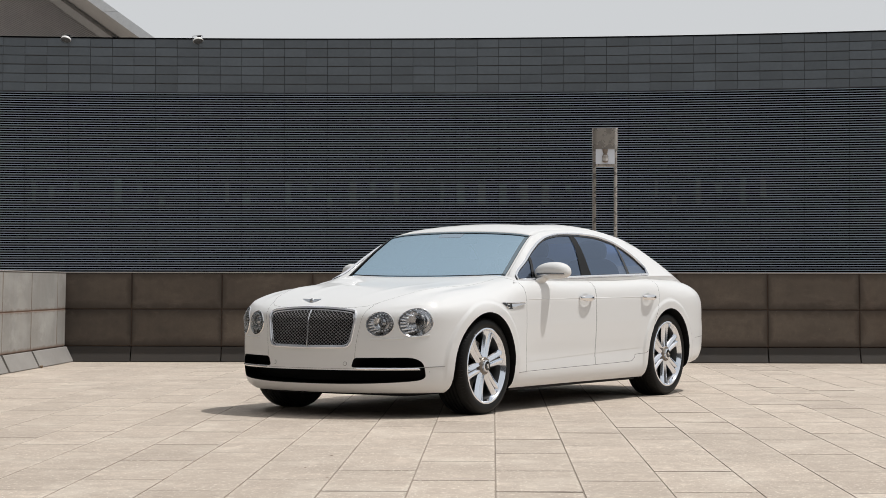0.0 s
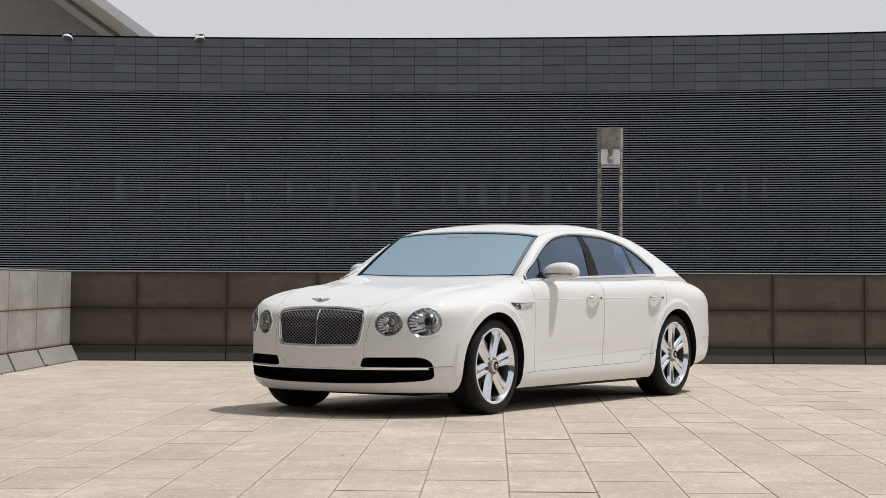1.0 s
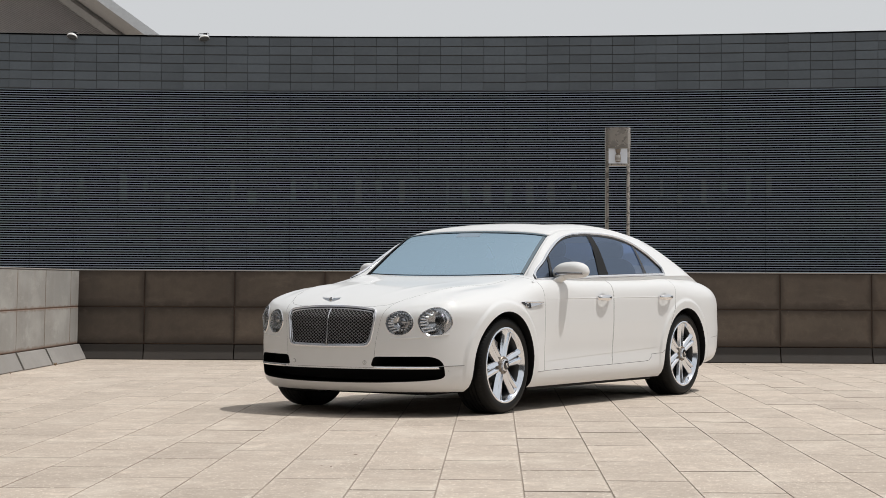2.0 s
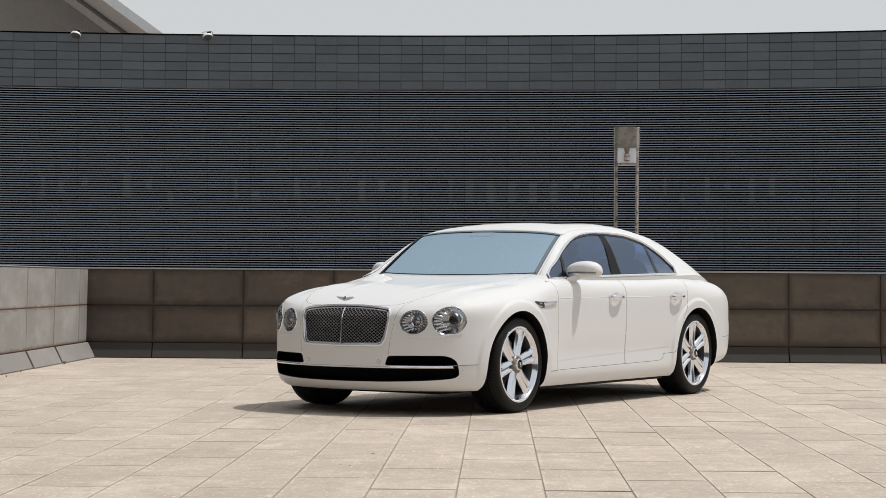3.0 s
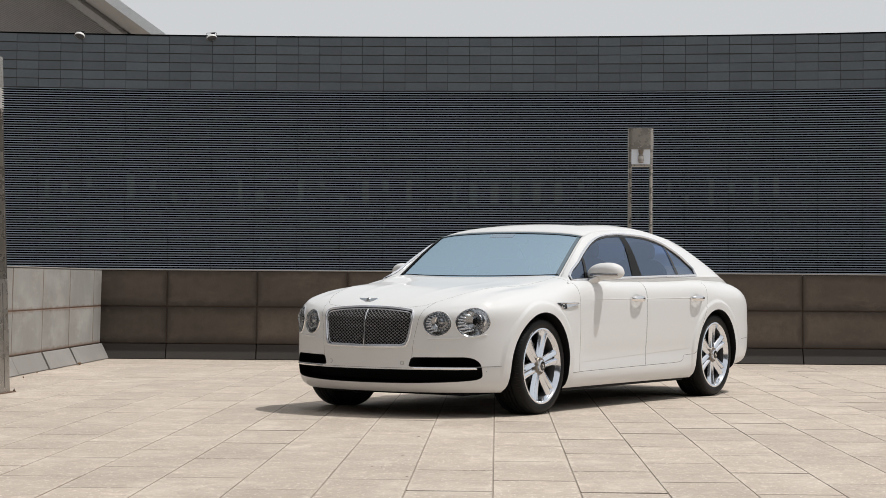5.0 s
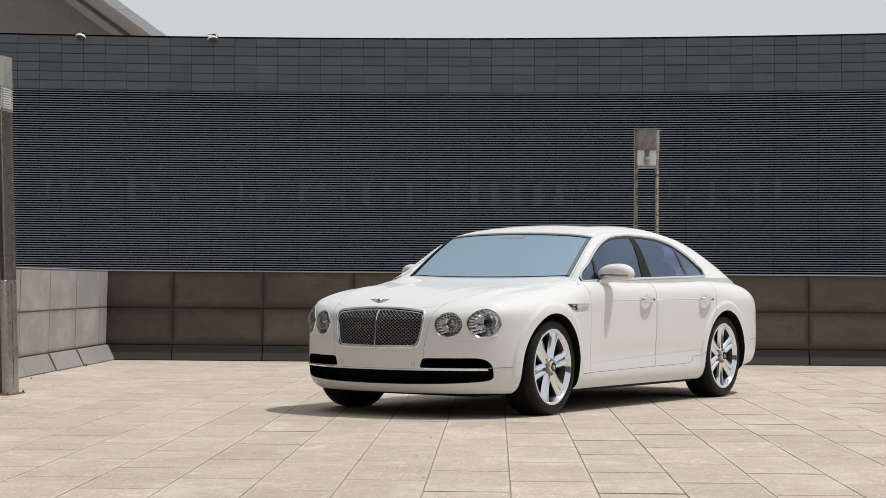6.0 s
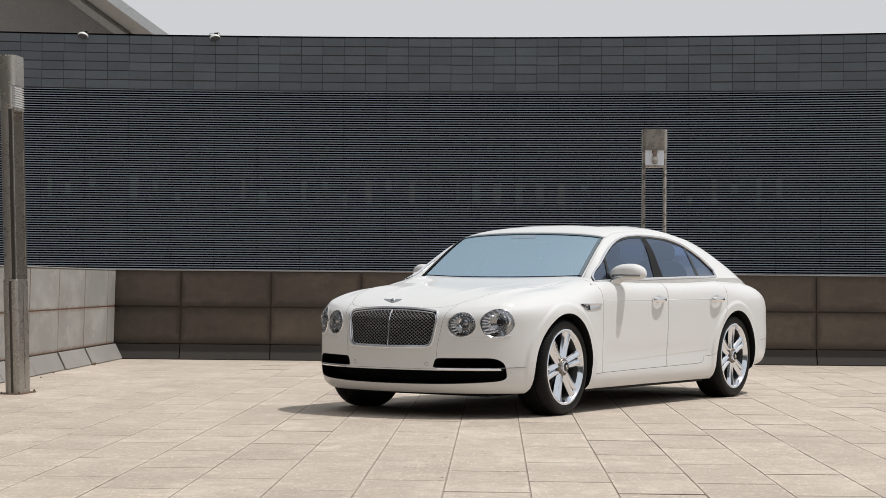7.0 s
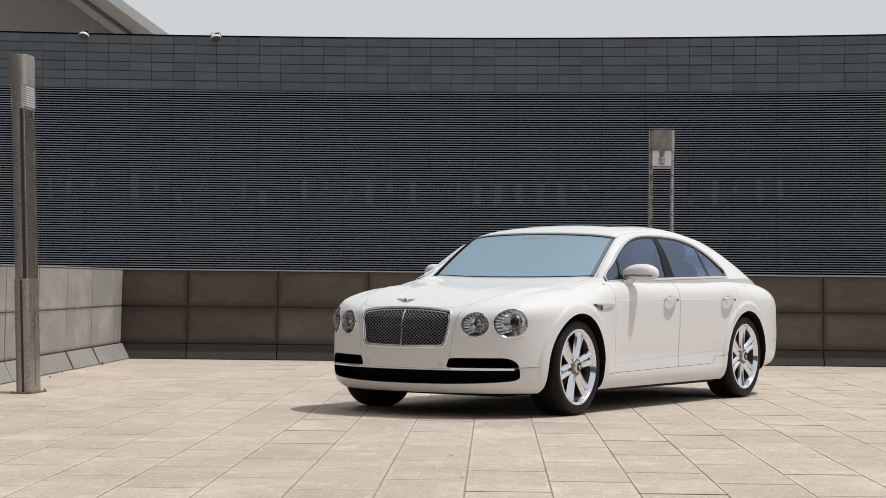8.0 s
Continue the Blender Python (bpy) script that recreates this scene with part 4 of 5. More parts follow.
glass_z = curve((0.60, 1.010), (0.72, 1.075), (0.84, 1.138), (0.98, 1.218), (1.15, 1.300), (1.35, 1.354), (1.60, 1.382), (1.85, 1.390), (2.15, 1.381), (2.45, 1.337), (2.68, 1.240), (2.80, 1.155), (2.88, 1.080))
roof_dz = curve((0.62, -0.02), (0.9, 0.012), (1.15, 0.026), (1.6, 0.044), (2.3, 0.050), (3.0, 0.046), (3.5, 0.03), (3.95, 0.012))
roof_ds = curve((0.62, -0.17), (1.15, -0.075), (1.6, -0.03), (2.3, 0.0), (3.0, 0.04), (3.95, 0.16))
N_TAU = 140


def belt(t):
    s = 0.50 + 3.45 * t
    return Vector((belt_u(s), s, belt_z(s)))


def rail(t):
    s = 0.62 + 3.33 * t
    return Vector((rail_u(s), s, rail_z(s)))


def flank(t, f):
    """A point of the cabin's left side: f from 0 at the belt to 1 at the roof rail."""
    p = belt(t).lerp(rail(t), f)
    p.x += 0.026 * math.sin(math.pi * f ** 1.45) * min(1.0, (rail(t) - belt(t)).length / 0.3)
    p.z -= 0.010 * max(0.0, f) ** 4 * max(0.0, min(1.0, (p.y - 0.75) / 0.5))
    return p


def roof_point(t, w):
    p = rail(t)
    k = 1 - abs(w) ** 2.3
    # the rail rounds over towards the flank
    over = 0.015 * (1 - abs(w) ** 9) * max(0.0, min(1.0, (p.y - 0.75) / 0.5)) - 0.010 * max(0.0, min(1.0, (p.y - 0.75) / 0.5))
    return Vector((p.x * w, p.y + roof_ds(p.y) * k, p.z + roof_dz(p.y) * k + over))


def glass_span(t):
    """The fractions between which the side glass lies, or None."""
    lo, hi = belt(t), rail(t)
    f = 0.6
    for _ in range(6):
        s = lo.y + (hi.y - lo.y) * f
        if not 0.60 <= s <= 2.885:
            return None
        f = max(0.0, min(0.97, (glass_z(s) - lo.z) / max(0.01, hi.z - lo.z)))
    f0 = min(0.3, 0.018 / max(0.02, hi.z - lo.z))
    return (f0, f) if f - f0 > 0.012 else None


def tau_of(s):
    return (s - 0.50) / 3.45


# the side frame with its openings, and the roof
taus = [k / N_TAU for k in range(N_TAU + 1)]
spans = [glass_span(t) for t in taus]
first = next(i for i, s in enumerate(spans) if s)
last = max(i for i, s in enumerate(spans) if s)
for side in (1, -1):
    bm = bmesh.new()
    rows = []
    for i, t in enumerate(taus):
        sp = spans[i] or spans[first if i < first else last]
        if spans[i] is None:
            lo = sp[0]
            sp = (lo, lo + 0.004)
        fs = [-0.25, 0.0, sp[0], sp[1]] + [sp[1] + (1 - sp[1]) * q for q in (0.25, 0.5, 0.7, 0.85, 1.0)]
        pts = [flank(t, f) for f in fs[1:]]
        down = belt(t) + Vector((-0.035, 0.0, -0.085))
        rows.append([Vector((p.x * side, p.y, p.z)) for p in [down] + pts])
    _, faces = grid(bm, rows)
    gone = [faces[i][2] for i in range(first, last)]
    bmesh.ops.delete(bm, geom=gone, context='FACES')
    ob = part("side_frame", bm, M_PAINT, car, smooth=35)
    mod = ob.modifiers.new("thickness", 'SOLIDIFY')
    mod.thickness, mod.offset = 0.005, -1.0

WS0, WS1 = (0.632 - 0.62) / 3.33, (1.165 - 0.62) / 3.33
RW0, RW1 = (3.02 - 0.62) / 3.33, (3.66 - 0.62) / 3.33


def roof_part(name, t0, t1, n, mat, w0=-1.0, w1=1.0, lift=0.0, label="", thick=0.0, nw=24):
    bm = bmesh.new()
    rows = []
    for k in range(n + 1):
        t = t0 + (t1 - t0) * k / n
        rows.append([roof_point(t, w0 + (w1 - w0) * j / nw) + Vector((0, 0, lift)) for j in range(nw + 1)])
    grid(bm, rows)
    ob = part(name, bm, mat, car, label, smooth=35)
    if thick:
        mod = ob.modifiers.new("thickness", 'SOLIDIFY')
        mod.thickness, mod.offset = thick, -1.0
    return ob


roof_part("cowl", 0.0, WS0, 3, M_BLACK)
roof_part("roof", WS1, RW0, 44, M_PAINT, label="white roof with rounded rails", thick=0.02)
roof_part("tail_deck", RW1, 1.0, 8, M_PAINT)
for w0, w1 in ((-1.0, -0.983), (0.983, 1.0)):
    roof_part("windscreen_pillar", WS0, WS1, 16, M_PAINT, w0, w1, nw=2)
    roof_part("rear_pillar", RW0, RW1, 14, M_PAINT, w0, w1, nw=2)
for w0, w1 in ((-0.992, -0.955), (0.982, 0.987)):
    roof_part("windscreen_seal", WS0, WS1, 16, M_BLACK, w0, w1, 0.003, nw=2, label="black rubber windscreen seal")
for w0, w1 in ((-0.983, -0.935), (0.940, 0.983)):
    roof_part("windscreen_border", WS0, WS1 - 0.006, 18, M_FRIT, w0, w1, -0.003, nw=3, label="dark printed border of the windscreen")
roof_part("sensor_shield", WS1 - 0.026, WS1 - 0.009, 3, M_SHIELD, -0.16, 0.16, -0.003, nw=6, label="dark printed patch round the mirror foot")
roof_part("header_seal", WS1 - 0.008, WS1, 2, M_FRIT, -0.97, 0.97, 0.001)
roof_part("windscreen", WS0, WS1 - 0.006, 18, M_GLASS, -0.983, 0.983, -0.004, "pale blue tinted windscreen reflecting the sky")
bm = bmesh.new()
tube(bm, [roof_point(WS0 + 0.006, -0.975 + 1.95 * k / 40) + Vector((0, 0, 0.006)) for k in range(41)], 0.0036, 8)
part("windscreen_foot_seal", bm, M_BLACK, car, "black rubber strip at the windscreen's foot", smooth=60)
roof_part("rear_window", RW0, RW1, 14, M_SIDE_GLASS, -0.983, 0.983, -0.004)
roof_part("roof_lining", WS1 + 0.01, RW0, 20, M_LINING, -0.97, 0.97, -0.045)
roof_part("sunroof", (1.62 - 0.62) / 3.33, (2.10 - 0.62) / 3.33, 14, M_GLOSS_BLACK, -0.58, 0.58, 0.002, "dark glass sunroof panel")


def span_at(t):
    i = min(N_TAU, max(0, round(t * N_TAU)))
    a = max(first, min(last, int(t * N_TAU)))
    b = min(last, a + 1)
    k = max(0.0, min(1.0, t * N_TAU - a))
    return tuple(spans[a][j] * (1 - k) + spans[b][j] * k for j in (0, 1))


def pane(name, ta0, ta1, tb0, tb1, mat, side, lift=-0.003, label="", n=16, m=6):
    """A pane between two slanting edges: tau at the foot and at the top, for the front edge (a) and the rear edge (b)."""
    bm = bmesh.new()
    rows = []
    for i in range(n + 1):
        row = []
        for j in range(m + 1):
            g = j / m
            t = (ta0 + (ta1 - ta0) * g) * (1 - i / n) + (tb0 + (tb1 - tb0) * g) * (i / n)
            lo, hi = span_at(t)
            p = flank(t, lo + (hi - lo) * g)
            row.append(((p.x + lift) * side, p.y, p.z))
        rows.append(row)
    grid(bm, rows)
    bmesh.ops.remove_doubles(bm, verts=bm.verts[:], dist=0.0005)
    return part(name, bm, mat, car, label, smooth=40)


T_A, T_Z = first / N_TAU, last / N_TAU
T_B0, T_B1 = tau_of(1.62), tau_of(1.79)
T_B2, T_B3 = tau_of(1.72), tau_of(1.80)
T_Q0, T_Q1 = tau_of(2.47), tau_of(2.485)
T_V0, T_V1 = tau_of(0.82), tau_of(0.86)
for side in (1, -1):
    pane("quarter_light", T_A, T_A, T_V0, T_V1, M_SIDE_GLASS, side, n=8)
    pane("front_window", T_V0, T_V1, T_B0, T_B2, M_SIDE_GLASS, side, label="tinted side glass")
    pane("door_pillar", T_B0, T_B2, T_B1, T_B3, M_BLACK, side, 0.002, "satin black door pillar", n=4)
    pane("rear_side_window", T_B1, T_B3, T_Q0, T_Q1, M_SIDE_GLASS, side, label="tinted side glass")
    pane("rear_quarter_light", T_Q0, T_Q1, T_Z, T_Z, M_SIDE_GLASS, side, n=10)
    for a, b in ((T_Q0, T_Q1), (T_V0, T_V1)):
        pane("window_divider", a - 0.006, b - 0.005, a + 0.006, b + 0.005, M_GLOSS_BLACK, side, 0.003, n=2)
    # bright trim round the side glass, with a black rubber inside it
    for name, mat, radius, shift, out in (("window_trim", M_TRIM, 0.0100, 0.0, 0.007), ("window_rubber", M_GLOSS_BLACK, 0.007, 0.018, -0.003)):
        loop = []
        ts = [T_A + (T_Z - T_A) * k / 60 for k in range(61)]
        for t in ts:
            lo, hi = span_at(t)
            length = max(0.05, (rail(t) - belt(t)).length)
            p = flank(t, max(lo, hi - shift / length))
            loop.append(((p.x + out) * side, p.y, p.z + (0.005 if name == "window_trim" else 0.0)))
        for t in ts[::-1]:
            lo, hi = span_at(t)
            p = flank(t, lo)
            loop.append(((p.x + out) * side, p.y, p.z + shift * 0.3))
        bm = bmesh.new()
        tube(bm, loop, radius, 6, closed=True)
        part(name, bm, mat, car, "bright chrome window trim" if "trim" in name else "", smooth=50)

# ---- wheels ----
def build_wheel(turn):
    root = new("wheel")
    root.parent = car
    bm = bmesh.new()
    prof = [(0.0, 0.262), (0.012, 0.288), (0.018, 0.300), (0.020, 0.320), (0.010, 0.342), (-0.008, 0.356), (-0.03, 0.361)]
    for k in range(1, 6):
        x = -0.03 - k * 0.031
        prof += [(x + 0.008, 0.362), (x + 0.0075, 0.354), (x + 0.001, 0.354), (x, 0.362)]
    prof += [(-0.206, 0.361), (-0.230, 0.350), (-0.242, 0.320), (-0.246, 0.285), (-0.250, 0.262)]
    lathe(bm, prof, 72, 'x')
    for k in range(84):
        a = 2 * math.pi * k / 84
        ct, st = math.cos(a), math.sin(a)
        lug = [(-0.034, 0.3622), (-0.010, 0.3585), (0.004, 0.3515), (0.012, 0.3420), (0.004, 0.3400), (-0.030, 0.3565)]
        w = 0.0060
        rows = [[(x, r * st + q * ct, r * ct - q * st) for x, r in lug] for q in (-w, w)]
        lv, _ = grid(bm, rows, closed=True)
        bm.faces.new(lv[0])
        bm.faces.new(lv[1][::-1])
    part("tyre", bm, M_TYRE, root, "black low-profile tyre", smooth=35)
    rim = new("rim")
    rim.parent = root
    tagged(rim, "polished alloy rim with six twin spokes")
    bm = bmesh.new()
    lathe(bm, [(-0.25, 0.262), (-0.20, 0.240), (-0.06, 0.232), (-0.02, 0.252)], 72, 'x')
    part("barrel", bm, M_RIM_DARK, rim, "dark inner barrel", smooth=40)
    bm = bmesh.new()
    lathe(bm, [(-0.02, 0.252), (0.002, 0.262), (0.013, 0.2665), (0.017, 0.274), (0.014, 0.283), (0.004, 0.286)], 72, 'x')
    part("lip", bm, M_RIM, rim, smooth=40)
    for k in range(6):
        for off in (-1, 1):
            a = radians(60 * k + turn)
            bm = bmesh.new()
            rows = []
            for j in range(9):
                f = j / 8
                r = 0.050 + 0.218 * f
                x = -0.008 - 0.006 * math.sin(math.pi * f) + 0.006 * f
                near = 0.0015 + 0.0045 * f
                far = 0.044 + 0.016 * f + 0.012 * max(0.0, f - 0.8) / 0.2
                dish = 0.006
                sec = [(x - 0.040, near), (x - 0.014, near), (x - 0.002, near + 0.009), (x + 0.002, near + 0.015), (x + dish * 0.2, far - 0.022), (x - 0.004, far - 0.013), (x - 0.013, far - 0.003), (x - 0.018, far), (x - 0.040, far)]
                rows.append([(q, r * math.sin(a) + off * c * math.cos(a), r * math.cos(a) - off * c * math.sin(a)) for q, c in sec[::off]])
            vs, _ = grid(bm, rows, closed=True)
            bm.faces.new(vs[0])
            bm.faces.new(vs[-1][::-1])
            bmesh.ops.recalc_face_normals(bm, faces=bm.faces[:])
            part("spoke", bm, M_RIM, rim, smooth=30)
        bm = bmesh.new()
        rows = []
        for f in (0.0, 1.0):
            r, h, x = 0.07 + 0.19 * f, 0.006 + 0.008 * f, -0.030
            rows.append([(x, r * math.sin(a) + c * math.cos(a), r * math.cos(a) - c * math.sin(a)) for c in (-h, h)])
        grid(bm, rows)
        part("spoke_web", bm, M_RIM_GREY, rim)
        a = radians(60 * k + turn + 30)
        bm = bmesh.new()
        lathe(bm, [(-0.012, 0.009), (-0.002, 0.009), (0.0, 0.005), (0.0, 0.0005)], 8, 'x', centre=(0.004, 0.056 * math.sin(a), 0.056 * math.cos(a)))
        part("wheel_nut", bm, M_RIM_GREY, rim)
    bm = bmesh.new()
    lathe(bm, [(-0.05, 0.066), (-0.006, 0.066), (0.000, 0.061), (0.000, 0.045)], 40, 'x')
    part("hub", bm, M_RIM_GREY, rim, "dull grey hub face", smooth=35)
    bm = bmesh.new()
    lathe(bm, [(-0.002, 0.047), (0.012, 0.044), (0.018, 0.034), (0.019, 0.001)], 32, 'x')
    part("hub_cap", bm, M_SILVER, rim, smooth=35)
    bm = bmesh.new()
    lathe(bm, [(0.012, 0.036), (0.0205, 0.034), (0.0215, 0.001)], 24, 'x')
    part("hub_badge", bm, M_GLOSS_BLACK, rim, smooth=35)
    bm = bmesh.new()
    for d in (-0.008, 0.008):
        tube(bm, [(0.0225, d, -0.016), (0.0225, d * 0.4, 0.0), (0.0225, d, 0.016)], 0.0028, 5)
    part("hub_mark", bm, M_CHROME, rim)
    bm = bmesh.new()
    lathe(bm, [(-0.12, 0.07), (-0.12, 0.195), (-0.15, 0.195), (-0.15, 0.07)], 40, 'x')
    part("brake_disc", bm, M_BRAKE, root, smooth=30)
    bm = bmesh.new()
    lathe(bm, [(-0.255, 0.05), (-0.20, 0.238), (-0.19, 0.238)], 40, 'x')
    part("inner_shield", bm, M_BLACK, root)
    return root


FACE = 0.945
w = build_wheel(17)
w.matrix_basis = pose(FACE, 0, WHEEL_Z)
copy_thing(w, pose(FACE, WHEELBASE, WHEEL_Z, 14, 0, 0))
copy_thing(w, pose(-FACE, 0, WHEEL_Z, 20, 0, 180))
copy_thing(w, pose(-FACE, WHEELBASE, WHEEL_Z, 40, 0, 180))

# ---- car: nose details ----
def on_nose(u, z, out=0.0):
    """A point on the nose, moved out along its slope."""
    e = 0.004
    du = (front_s(u + e, z) - front_s(u - e, z)) / (2 * e)
    dz = (front_s(u, z + e) - front_s(u, z - e)) / (2 * e)
    n = Vector((du, -1.0, dz)).normalized()
    return Vector((u, front_s(u, z), z)) + n * out


def nose_strip(name, pts, radius, mat, parent, label="", out=0.0, steps=6, closed=False):
    bm = bmesh.new()
    tube(bm, [on_nose(u, z, out) for u, z in pts], radius, steps, closed=closed)
    return part(name, bm, mat, parent, label, smooth=50)


def dense(pts, n=4, closed=True):
    out = []
    m = len(pts)
    for i in range(m if closed else m - 1):
        a, b = pts[i], pts[(i + 1) % m]
        for k in range(n):
            out.append((a[0] + (b[0] - a[0]) * k / n, a[1] + (b[1] - a[1]) * k / n))
    if not closed:
        out.append(pts[-1])
    return out


# grille: chrome frame, woven mesh, centre bar
grille = new("grille")
grille.parent = car
tagged(grille, "chrome framed grille with a diamond wire mesh")
nose_strip("frame", dense(grille_edge(0.004), 3), 0.0088, M_TRIM, grille, closed=True, out=0.004)
nose_strip("inner_frame", dense(grille_edge(-0.008), 3), 0.005, M_TRIM, grille, closed=True, out=-0.003)
nose_strip("centre_bar", [(0.0, 0.516 + 0.258 * k / 10) for k in range(11)], 0.0058, M_CHROME, grille, out=0.006)
EDGE = grille_edge(-0.008)


def inside(u, z):
    hit = False
    n = len(EDGE)
    for i in range(n):
        (a, b), (c, d) = EDGE[i], EDGE[(i + 1) % n]
        if (b > z) != (d > z) and u < (c - a) * (z - b) / (d - b) + a:
            hit = not hit
    return hit


bm = bmesh.new()
STEP_U, STEP_Z, BAR = 0.0315, 0.0240, 0.0029
for way in (-1, 1):
    for k in range(-40, 41):
        run = []
        for j in range(97):
            z = 0.510 + j * 0.0030
            u = k * STEP_U + way * (z - 0.645) * STEP_U / STEP_Z
            if inside(u, z):
                wave = 0.0010 * way * math.cos(math.pi * 2 * (z - 0.645) / STEP_Z)
                run.append((u, z, wave))
        if len(run) > 2:
            rows = []
            for u, z, wave in run:
                p = on_nose(u, z, -0.006 + wave)
                rows.append([p + Vector((-BAR, 0, 0)), p + Vector((0, -BAR, 0)), p + Vector((BAR, 0, 0)), p + Vector((0, BAR, 0))])
            grid(bm, rows, closed=True)
tagged(part("wire_mesh", bm, M_GRILLE, grille, "silver diamond wire mesh", smooth=60), kind="stuff")
bm = bmesh.new()
rows = [[on_nose(-0.40 + 0.8 * i / 20, 0.500 + 0.305 * j / 6, -0.045) for i in range(21)] for j in range(7)]
grid(bm, rows)
part("backing", bm, M_BLACK, grille)

# lower intakes
for side in (1, -1):
    nose_strip("intake_trim", [(side * (0.40 + 0.392 * k / 20), 0.359) for k in range(21)], 0.0072, M_CHROME, car, "thin chrome strip between the intakes", out=0.002)
    bm = bmesh.new()
    lathe(bm, [(0.0, 0.0125), (-0.003, 0.0125), (-0.0035, 0.0100), (-0.0015, 0.0090), (-0.0015, 0.0005)], 16, 'y', centre=on_nose(side * 0.315, 0.395))
    part("parking_sensor", bm, M_PAINT, car, smooth=40)
    bm = bmesh.new()
    tube(bm, [on_nose(side * 0.315 + 0.0135 * math.cos(radians(20 * k)), 0.395 + 0.0135 * math.sin(radians(20 * k)), 0.0005) for k in range(18)], 0.0016, 6, closed=True)
    part("sensor_ring", bm, M_SEAM, car, "thin dark ring round the parking sensor", smooth=60)
    def bumper_line(f, z, out=0.0):
        """Along the bumper's corner, from the intake's end to the wheel arch."""
        a = radians(47.5 + 24.0 * f)
        w_, l_ = half_width(S_F) + inset(z) + out, S_F + nose(z) + out
        return Vector((side * w_ * math.sin(a) ** (2 / NQ), S_F - l_ * math.cos(a) ** (2 / NP), z))
    bm = bmesh.new()
    tube(bm, [bumper_line(k / 16, 0.366 + 0.012 * k / 16, 0.0005 + 0.0055 * k / 16) for k in range(17)], 0.0024, 6)
    part("bumper_seam", bm, M_SEAM, car, "thin grey bumper joint", smooth=60)
    bm = bmesh.new()
    bmesh.ops.create_uvsphere(bm, u_segments=12, v_segments=8, radius=0.010, matrix=Matrix.Translation(bumper_line(0.42, 0.338, -0.008)))
    part("side_sensor", bm, M_SEAM, car, smooth=60)
# winged badge, as a plain shape
zb = crown(-0.88) + 0.004
wing_edge = curve((0.0, -0.020), (0.018, -0.017), (0.05, -0.006), (0.082, 0.006))
outline = [(0.083 - 0.166 * k / 12, 0.0095 + 0.0035 * abs(1 - k / 6) ** 1.5) for k in range(13)] + [(u, wing_edge(abs(u))) for u in [-0.072 + 0.012 * k for k in range(13)]]
bm = bmesh.new()
prism(bm, [(u, z) for u, z in outline], 'z', -0.003, 0.003)
part("badge", bm, M_BADGE, car, "small silver winged badge shape", smooth=40).matrix_basis = pose(0, -0.893, zb, 62, 0, 0)
bm = bmesh.new()
lathe(bm, [(-0.004, 0.0165), (0.004, 0.0165), (0.0065, 0.014), (0.007, 0.001)], 24, 'z')
part("badge_disc", bm, M_SILVER, car, smooth=40).matrix_basis = pose(0, -0.893, zb - 0.001, 62, 0, 0)


# ---- headlamps ----
def polar(bm, cu, cz, a, b, fs, place, n=36, mat=0, cap=False):
    rows = []
    for f in fs:
        rows.append([place(cu + a * f * math.cos(2 * math.pi * k / n), cz + b * f * math.sin(2 * math.pi * k / n), f) for k in range(n)])
    vs, _ = grid(bm, rows, closed=True, mat=mat)
    if cap:
        bm.faces.new(vs[-1]).material_index = mat
    return bm


